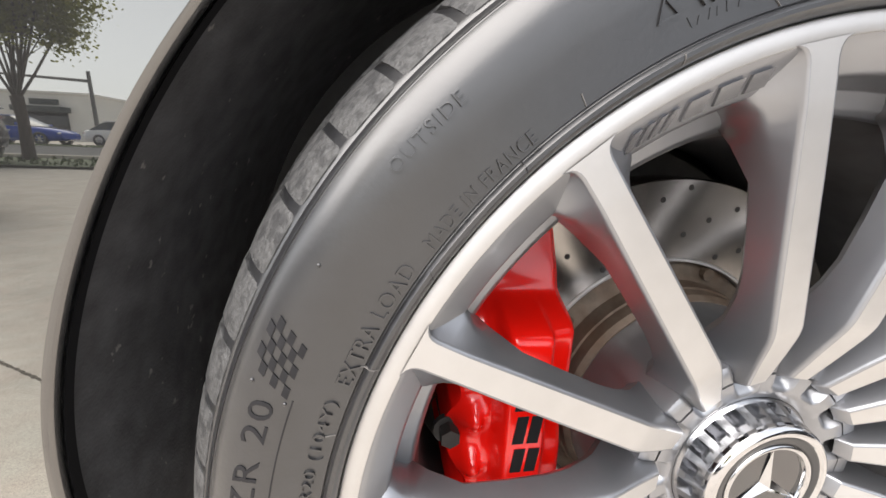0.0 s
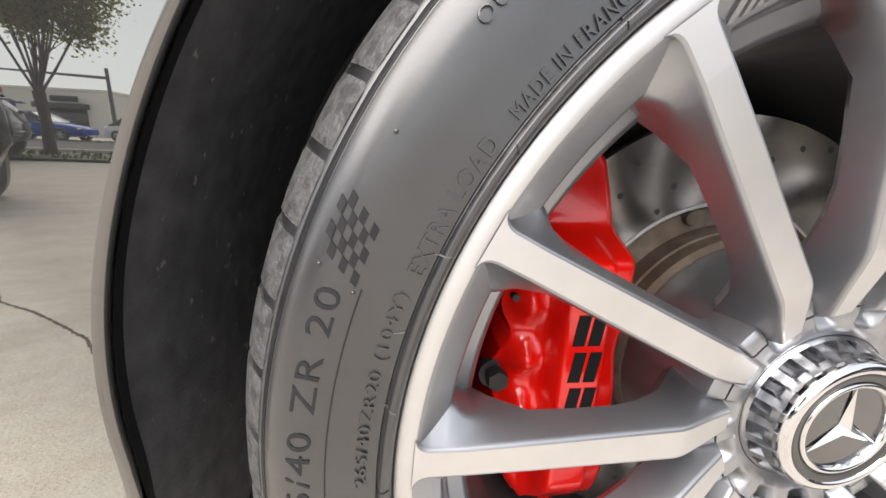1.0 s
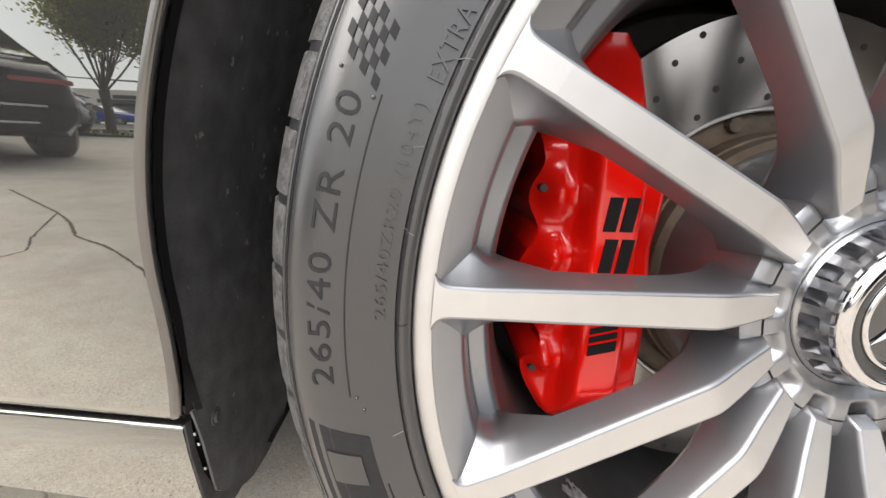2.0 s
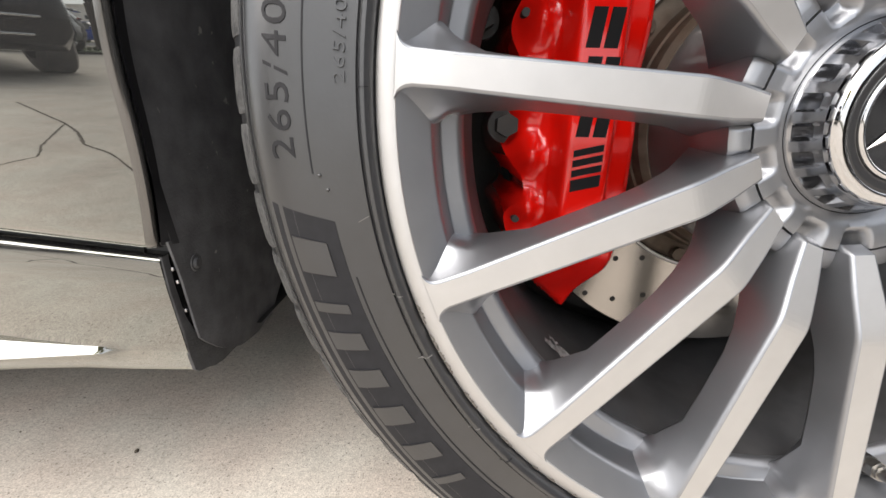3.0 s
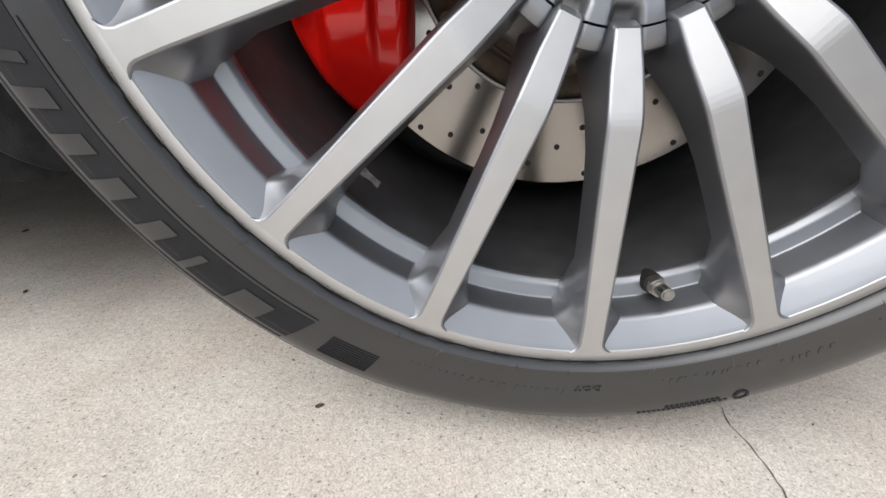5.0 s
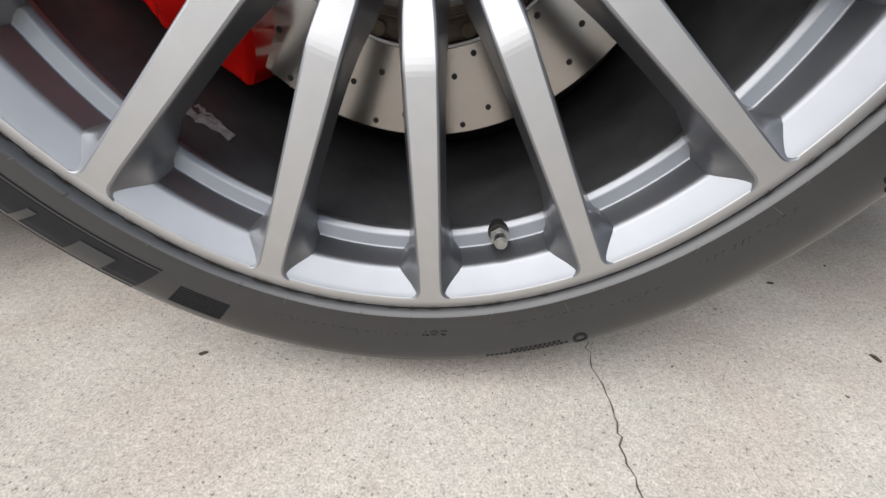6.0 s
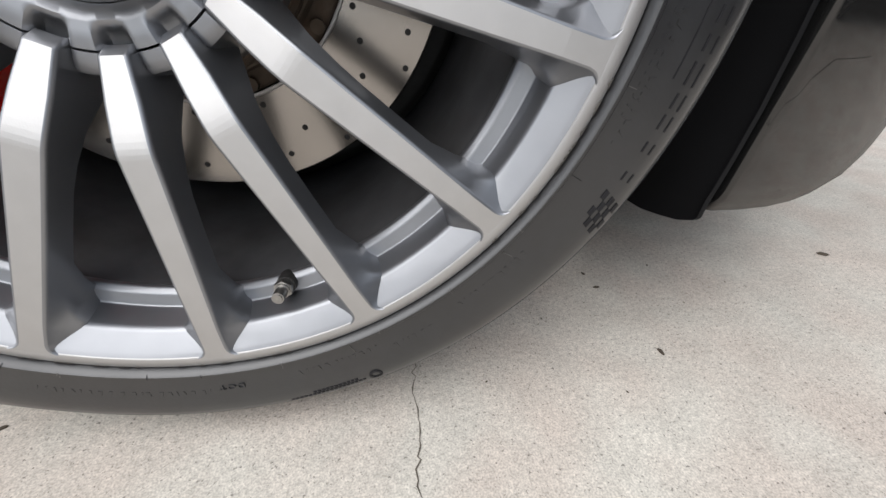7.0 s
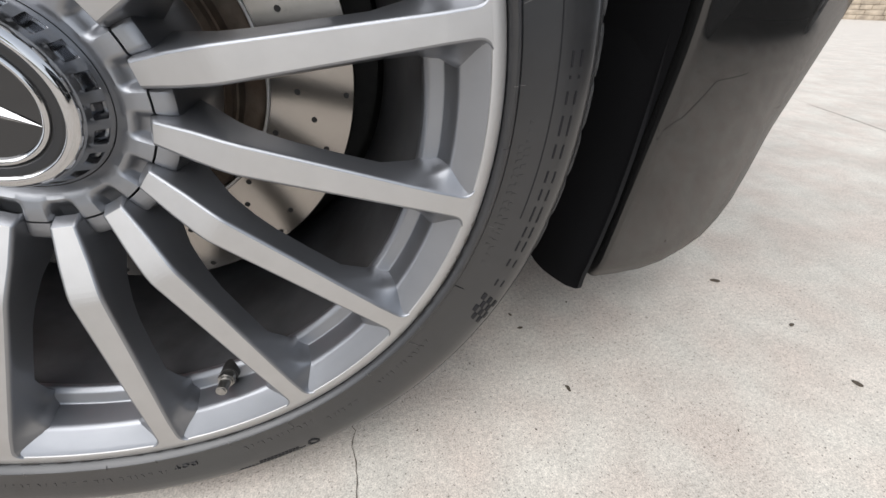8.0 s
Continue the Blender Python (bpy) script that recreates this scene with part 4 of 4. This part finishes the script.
for x, w, z1 in ((-2.2, 0.0, 0.745), (-2.8, 0.0, 0.76), (-3.4, 0.03, 0.8), (-3.75, 0.1, 0.8), (-3.86, 0.2, 0.74)):
    rows.append([(x, 0.07 + w, 0.2 + w * 0.6), (x, 0.045 + w, 0.26), (x, 0.026 + w, 0.46), (x, 0.022 + w, z1), (x, 0.06 + w, z1 + 0.1), (x, 0.2 + w, z1 + 0.16), (x, 0.94, z1 + 0.18),
                 (x, 1.68 - w, z1 + 0.16), (x, 1.82 - w, z1 + 0.1), (x, 1.858 - w, z1), (x, 1.854 - w, 0.46), (x, 1.81 - w, 0.2 + w * 0.6)])
vs = grid(bm, rows)
bm.faces.new(vs[-1])
part("tail", bm, PAINT, car, smooth=40)
bm = bmesh.new()
grid(bm, [[(x, 1.81, 0.2), (x, 1.854, 0.46), (x, 1.858, 0.745), (x, 1.82, 0.86)] for x in (-2.2, -1.5, -0.42)])
grid(bm, [[(x, 1.858, z) for z in (0.72, 0.745)] for x in (-0.42, 0.0, 0.43)])
grid(bm, [[(x, 0.022, 0.745), (x, 0.06, 0.845), (x, 0.2, 0.9), (x, 1.68, 0.9), (x, 1.82, 0.845)] for x in (-2.2, -1.5, -0.9)])
part("door_flank", bm, PAINT, car, smooth=40)
bm = bmesh.new()
rows = []
for x, z, w in ((-0.72, 0.9, 0.12), (-1.45, 1.36, 0.33), (-2.0, 1.42, 0.33), (-2.6, 1.38, 0.34), (-3.45, 0.96, 0.22)):
    rows.append([(x, 0.12, 0.88), (x, w, z - 0.02), (x, w + 0.08, z), (x, 0.94, z + 0.02), (x, 1.8 - w, z), (x, 1.88 - w, z - 0.02), (x, 1.76, 0.88)])
grid(bm, rows)
part("cabin", bm, GLOSS_BLACK, car, smooth=40)
for x0, y0 in ((-2.9, 0.02), (-2.9, 1.6)):
    bm = bmesh.new()
    revolve(bm, [(0.05, y0 + 0.05), (0.262, y0 + 0.02), (0.27, y0 + 0.004), (0.31, y0), (0.34, y0 + 0.02), (0.352, y0 + 0.06), (0.352, y0 + 0.2), (0.34, y0 + 0.24), (0.05, y0 + 0.25)], 40, shape=lambda r, a, y: Vector((x0 + r * math.cos(a), y, max(0.001, H + r * math.sin(a)))))
    part("rear_wheel", bm, RUBBER, car)
bm = bmesh.new()
revolve(bm, [(0.262, 1.55), (0.3, 1.56), (0.345, 1.56), (0.353, 1.6), (0.353, 1.75), (0.34, 1.8), (0.26, 1.82), (0.05, 1.8), (0.05, 1.56), (0.262, 1.55)], 48, shape=lambda r, a, y: Vector((r * math.cos(a), y, max(0.001, H + r * math.sin(a)))))
part("far_tyre", bm, RUBBER, car)

# ---- what stands round the car, seen mirrored in its paint ----
GRASS = material("grass_blades", (0.06, 0.085, 0.025), 0.8, var=0.4, scale=30)
ASPHALT = material("asphalt", (0.055, 0.055, 0.056), 0.9, var=0.25, scale=60, bump=0.2)
BARK = material("bark", (0.075, 0.06, 0.05), 0.9, var=0.35, scale=40, bump=0.5, bump_scale=60)
LEAF = material("olive_leaf", (0.15, 0.155, 0.03), 0.6, var=0.4, scale=12)
leaf_nodes, leaf_links = LEAF.node_tree.nodes, LEAF.node_tree.links
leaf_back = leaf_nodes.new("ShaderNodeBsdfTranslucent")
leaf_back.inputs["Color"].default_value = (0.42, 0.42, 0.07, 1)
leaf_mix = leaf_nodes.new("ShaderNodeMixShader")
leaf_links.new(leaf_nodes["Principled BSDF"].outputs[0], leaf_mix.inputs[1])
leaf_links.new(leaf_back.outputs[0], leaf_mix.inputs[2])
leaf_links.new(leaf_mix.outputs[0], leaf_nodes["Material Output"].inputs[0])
WHITE_WALL = material("white_stucco", (0.72, 0.7, 0.66), 0.85, var=0.05, scale=3)
AWNING = material("awning", (0.05, 0.06, 0.06), 0.8, var=0.1)
GLASS_DARK = material("dark_glass", (0.01, 0.012, 0.014), 0.05, coat=0.5)
POLE = material("galvanised_pole", (0.12, 0.12, 0.12), 0.55, 0.6, var=0.15)
RED_LENS = material("red_lens", (0.25, 0.008, 0.008), 0.15, coat=1.0)
STONE = material("wall_stone", (0.36, 0.3, 0.23), 0.85, var=0.3, scale=4, bump=0.3, bump_scale=30)

bm = bmesh.new()
grid(bm, [[(x, y, 0.03) for y in (-21.0, -9.9)] for x in (-120, 0, 120)])
tagged(obj("road", bm, ASPHALT, smooth=0), "dark asphalt street beyond the grass verge", "road", kind="structure")
bm = bmesh.new()
box(bm, (-120, -9.9, -0.05), (120, -9.7, 0.12), 0.02)
tagged(obj("kerb", bm, CONCRETE), "concrete kerb", "kerb", kind="structure")


def verge(y0, y1, seed):
    """A strip of turf with tufts of blades."""
    rnd = random.Random(seed)
    verts, faces = [], []
    for x in range(-40, 14):
        for k in range(70):
            px, py, h = x + rnd.random(), rnd.uniform(y0, y1), rnd.uniform(0.03, 0.08)
            a = rnd.uniform(0, 6.28)
            dx, dy = 0.03 * math.cos(a), 0.03 * math.sin(a)
            i = len(verts)
            verts += [(px - dx, py - dy, 0.04), (px + dx, py + dy, 0.04), (px + rnd.uniform(-0.03, 0.03), py + rnd.uniform(-0.03, 0.03), 0.05 + h)]
            faces.append((i, i + 1, i + 2))
    i = len(verts)
    verts += [(-120, y0, 0.045), (120, y0, 0.045), (120, y1, 0.045), (-120, y1, 0.045)]
    faces.append((i, i + 1, i + 2, i + 3))
    me = bpy.data.meshes.new("grass")
    me.from_pydata(verts, [], faces)
    me.materials.append(GRASS)
    return tagged(new("grass", me), "short green grass on the street verge", "grass", kind="stuff")


verge(-9.7, -7.2, 1)
verge(-24.0, -21.3, 2)


def tree(x, y, height, seed, leaf_dir):
    rnd = random.Random(seed)
    top = tagged(new("street_tree"), "half-bare street tree with upswept branches and olive leaves", "tree")
    top.location = (x, y, 0)
    bm = bmesh.new()
    tips = []

    def limb(p, d, length, r, depth):
        segs = 4
        for i in range(segs):
            d2 = (d + Vector((rnd.uniform(-0.12, 0.12), rnd.uniform(-0.12, 0.12), 0.06))).normalized()
            q = p + d2 * (length / segs)
            r2 = r * 0.86
            rod(bm, p, q, r, r2, 6 if depth else 10)
            p, d, r = q, d2, r2
            if depth < 4 and (i or depth):
                if rnd.random() < 0.75:
                    side = Vector((rnd.uniform(-1, 1), rnd.uniform(-1, 1), rnd.uniform(0.3, 0.9))).normalized()
                    limb(p, (d * 1.0 + side * 0.6).normalized(), length * rnd.uniform(0.5, 0.72), r * 0.6, depth + 1)
        tips.append(p)

    rod(bm, (0, 0, 0), (0.03, 0, height * 0.16), 0.11, 0.09, 12)
    rod(bm, (0.03, 0, height * 0.16), (0.02, 0.02, height * 0.27), 0.09, 0.1, 12)
    for k in range(11):
        a = 2 * math.pi * k / 11 + rnd.uniform(-0.3, 0.3)
        lean = rnd.uniform(0.1, 0.55)
        limb(Vector((0.02, 0.02, height * 0.25)), Vector((math.cos(a) * lean + 0.16, math.sin(a) * lean, 1)).normalized(), height * 0.52, 0.026, 1)
    part("trunk", bm, BARK, top)
    verts, faces = [], []
    for p in tips:
        if p.dot(Vector(leaf_dir)) < rnd.uniform(-0.25, 0.45) or p.z < height * 0.45:
            continue
        for k in range(380):
            c = p + Vector((rnd.gauss(0, 0.17), rnd.gauss(0, 0.17), rnd.gauss(-0.05, 0.17)))
            u = Vector((rnd.uniform(-1, 1), rnd.uniform(-1, 1), rnd.uniform(-1, 1))).normalized() * 0.04
            w = u.orthogonal().normalized() * 0.025
            i = len(verts)
            verts += [c - u, c + w, c + u, c - w]
            faces.append((i, i + 1, i + 2, i + 3))
    me = bpy.data.meshes.new("crown")
    me.from_pydata([tuple(v) for v in verts], [], faces)
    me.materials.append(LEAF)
    crown = new("crown", me)
    crown.parent = top
    return top


tree(-7.2, -8.9, 4.6, 4, (0.9, 0.1, 0.05))
tree(-7.6, -16.5 - 6, 4.5, 9, (0.3, 0.3, 0.1))

# white shop building across the street
shop = tagged(new("shop_building"), "long low white building with dark awnings across the street", "building")
bm = bmesh.new()
box(bm, (-75, -60, 0), (-28, -44, 4.3))
box(bm, (-75.2, -60.2, 4.3), (-27.8, -43.8, 4.5), 0.03)
part("wall", bm, WHITE_WALL, shop, smooth=0)
for i in range(7):
    x = -72 + i * 6.4
    bm = bmesh.new()
    box(bm, (x, -44.0, 0.3), (x + 3.6, -43.9, 2.6), 0.02)
    part("window", bm, GLASS_DARK, shop)
    bm = bmesh.new()
    box(bm, (x - 0.3, -44.0, 2.6), (x + 3.9, -42.8, 3.1), 0.05)
    part("awning", bm, AWNING, shop)
    bm = bmesh.new()
    box(bm, (x + 0.6, -43.98, 3.3), (x + 3.0, -43.85, 3.8), 0.03)
    part("sign_board", bm, AWNING, shop)

# signal mast with its long arm
mast = tagged(new("signal_mast"), "dark steel traffic signal mast with a long arm", "mast")
bm = bmesh.new()
rod(bm, (-19.0, -30, 0), (-19.0, -30, 4.6), 0.14, 0.1)
part("pole", bm, POLE, mast)
bm = bmesh.new()
rod(bm, (-19.0, -30, 4.0), (-28.0, -31, 4.4), 0.1, 0.05)
part("arm", bm, POLE, mast)
bm = bmesh.new()
box(bm, (-27.9, -31.2, 3.6), (-27.5, -30.8, 4.7), 0.05)
part("signal_head", bm, AWNING, mast)
for x, y in ((-26.5, -27.0), (-34.0, -28.0)):
    p = tagged(new("street_pole"), "thin grey street pole", "pole")
    bm = bmesh.new()
    rod(bm, (x, y, 0), (x, y, 5.5), 0.09, 0.07)
    part("shaft", bm, POLE, p)


def parked_car(label, color, m, tall=0.0, rear=-1.4, name="parked_car", low=0.0):
    """A whole car, nose along +x: body, glasshouse, four wheels, lamps."""
    paint = material(name + "_paint", color, 0.12, spec=0.25, var=0.05)
    top = tagged(new(name), label, "car")
    top.matrix_basis = m
    body = [(-2.3, 0.42, 0.62, 0.72), (-2.25, 0.3, 0.78, 0.82), (-2.0, 0.24, 0.92 + tall * 0.4, 0.9), (-1.2, 0.2, 0.95 + tall * 0.4, 0.93), (0.0, 0.2, 0.94 + tall * 0.4, 0.93), (0.9, 0.2, 0.92 + tall * 0.4, 0.92), (1.6, 0.22, 0.84 + tall * 0.35, 0.9), (2.1, 0.27, 0.74 + tall * 0.3, 0.82), (2.3, 0.36, 0.62 + tall * 0.2, 0.66)]
    bm = bmesh.new()
    rows = []
    for x, z0, z1, w in body:
        z0 -= low
        h = z1 - z0
        half = [(0, z0), (w * 0.9, z0), (w, z0 + h * 0.25), (w * 1.0, z0 + h * 0.55), (w * 0.97, z0 + h * 0.85), (w * 0.88, z1), (0, z1 + 0.02)]
        rows.append([(x, -y, z) for y, z in half] + [(x, y, z) for y, z in reversed(half[1:-1])])
    vs = grid(bm, rows, close_v=True)
    bm.faces.new(vs[0])
    bm.faces.new(list(reversed(vs[-1])))
    part("body", bm, paint, top, smooth=50)
    zb, zr = 0.93 + tall * 0.4, 1.42 + tall
    bm = bmesh.new()
    rows = []
    for x, z, w in ((-2.05 if tall else -1.9, zb, 0.8), (-1.75 if tall else -1.2, zr - 0.06, 0.66), (-0.6, zr, 0.66), (0.1, zr - 0.02, 0.66), (0.95, zb, 0.8)):
        rows.append([(x, -w, z), (x, -w * 0.94, z + 0.02), (x, 0, z + 0.04), (x, w * 0.94, z + 0.02), (x, w, z)])
    vs = grid(bm, rows)
    low = [[(x, -0.84, zb - 0.02), (x, 0.84, zb - 0.02)] for x in (-2.05 if tall else -1.9, -1.2, -0.6, 0.1, 0.95)]
    for s in (0, 4):
        for i in range(4):
            a, b = vs[i][s], vs[i + 1][s]
            q = [bm.verts.new(low[i][0 if s == 0 else 1]), bm.verts.new(low[i + 1][0 if s == 0 else 1])]
            bm.faces.new((a, b, q[1], q[0]))
    part("glasshouse", bm, GLASS_DARK, top, smooth=40)
    bm = bmesh.new()
    box(bm, (-1.3, -0.64, zr + 0.0), (0.05, 0.64, zr + 0.045), 0.02)
    part("roof", bm, paint, top)
    for x in (rear, 1.42):
        for s in (-1, 1):
            bm = bmesh.new()
            prof = [(0.2, 0.02), (0.24, 0.0), (0.3, 0.0), (0.335, 0.03), (0.335, 0.2), (0.2, 0.22)]
            rows = [[Vector((x + r * math.cos(2 * math.pi * i / 28), s * (0.95 - y), 0.335 + r * math.sin(2 * math.pi * i / 28))) for r, y in prof] for i in range(28)]
            grid(bm, rows, close_u=True)
            w = part("wheel", bm, RUBBER, top)
            bm = bmesh.new()
            for k in range(6):
                a = 2 * math.pi * k / 6
                rod(bm, (x, s * 0.92, 0.335), (x + 0.2 * math.cos(a), s * 0.93, 0.335 + 0.2 * math.sin(a)), 0.03, 0.025, 6)
            part("rim", bm, MACHINED, w)
    for s in (-1, 1):
        bm = bmesh.new()
        box(bm, (-2.28, s * 0.68 - 0.16, 0.7 + tall * 0.3), (-2.0, s * 0.68 + 0.15, 0.745 + tall * 0.3), 0.015)
        part("tail_light", bm, RED_LENS, top)
        bm = bmesh.new()
        box(bm, (2.02, s * 0.6 - 0.15, 0.58 + tall * 0.2), (2.24, s * 0.6 + 0.15, 0.68 + tall * 0.25), 0.03)
        part("headlight", bm, CHROME, top)
    for z, w in ((0.5, 0.66), (0.36, 0.6), (0.86, 0.6)):
        bm = bmesh.new()
        box(bm, (-2.33, -w, z + tall * 0.3), (-2.2, w, z + 0.022 + tall * 0.3), 0.008)
        part("rear_trim", bm, CHROME, top, "bright trim strip")
    for s in (-1, 1):
        for z in (0.3, 0.93):
            bm = bmesh.new()
            box(bm, (-1.5, s * 0.945 - 0.012, z + tall * 0.35), (1.0, s * 0.945 + 0.012, z + 0.02 + tall * 0.35), 0.006)
            part("side_trim", bm, CHROME, top, "bright trim strip")
    for s in (-1, 1):
        bm = bmesh.new()
        box(bm, (0.55, s * 1.0 - 0.1, zb + 0.02), (0.72, s * 1.0 + 0.1, zb + 0.16), 0.03)
        part("door_mirror", bm, paint, top)
    return top


parked_car("dark grey SUV parked across the lot", (0.03, 0.034, 0.038), pose(-8.6, -6.5, 0, 0, 0, 150), 0.3, rear=-1.85, name="parked_suv")
parked_car("black car parked close by with red tail lights", (0.003, 0.003, 0.0035), pose(-4.95, -3.2, 0, 0, 0, 214))
parked_car("blue car far across the street", (0.01, 0.05, 0.3), pose(-19.2, -24.5, 0, 0, 0, 0))
parked_car("white car far across the street", (0.6, 0.6, 0.6), pose(-15.5, -27.5, 0, 0, 0, 0))
parked_car("black car parked across the lot", (0.003, 0.003, 0.0035), pose(3.2, -1.42, 0, 0, 0, 28), low=0.11)

# stone wall far ahead of the car
wall_m = pose(24.6, 18.6, 0, 0, 0, -52)
stone_wall = tagged(new("wall_far"), "tan stone block wall behind a dark post", "wall", kind="structure")
stone_wall.matrix_basis = wall_m
bm = bmesh.new()
box(bm, (-2.0, 0.05, 0), (14, 0.3, 3.0))
part("backing", bm, STONE, stone_wall, smooth=0)
rnd = random.Random(11)
for i in range(12):
    x = -2.0 + rnd.uniform(0, 0.2)
    while x < 4.0:
        w = rnd.uniform(0.35, 0.75)
        bm = bmesh.new()
        box(bm, (x, 0.0 + rnd.uniform(-0.02, 0.02), i * 0.22), (x + w - 0.02, 0.06, i * 0.22 + 0.205), 0.012)
        part("stone", bm, STONE, stone_wall)
        x += w
bm = bmesh.new()
box(bm, (-2.9, -0.05, 0), (-2.05, 0.4, 3.0), 0.03)
part("post", bm, AWNING, stone_wall)

# crumbs of dirt on the paving
rnd = random.Random(21)
spots = [(0.757, 0.188, 0.006), (0.404, 0.04, 0.0035), (0.382, 0.177, 0.0025), (0.785, 0.0745, 0.004), (0.386, 0.148, 0.003), (0.479, 0.187, 0.002), (-0.18, 0.022, 0.003), (-0.554, 0.162, 0.003), (-0.704, 0.316, 0.004), (-0.611, 0.101, 0.004), (0.766, -0.028, 0.005)]
spots += [(rnd.uniform(-0.9, 1.6), rnd.uniform(-0.12, 0.9), rnd.uniform(0.0005, 0.0013)) for _ in range(110)]
for x, y, s in spots:
    if s < 0.002 and abs(x) < 0.1 and y > 0:
        continue
    bm = bmesh.new()
    bmesh.ops.create_icosphere(bm, subdivisions=1, radius=s)
    a = rnd.uniform(0, 3.1)
    for v in bm.verts:
        v.co = Vector((v.co.x * rnd.uniform(1.0, 1.9), v.co.y * rnd.uniform(0.5, 0.9), v.co.z * 0.35 + s * 0.25))
    bmesh.ops.transform(bm, matrix=Matrix.Translation((x, y, 0)) @ Matrix.Rotation(a, 4, "Z"), verts=bm.verts)
    tagged(obj("dirt_crumb", bm, DEBRIS), "small dark crumb of dirt on the concrete", "debris", "crumbs on the paving")
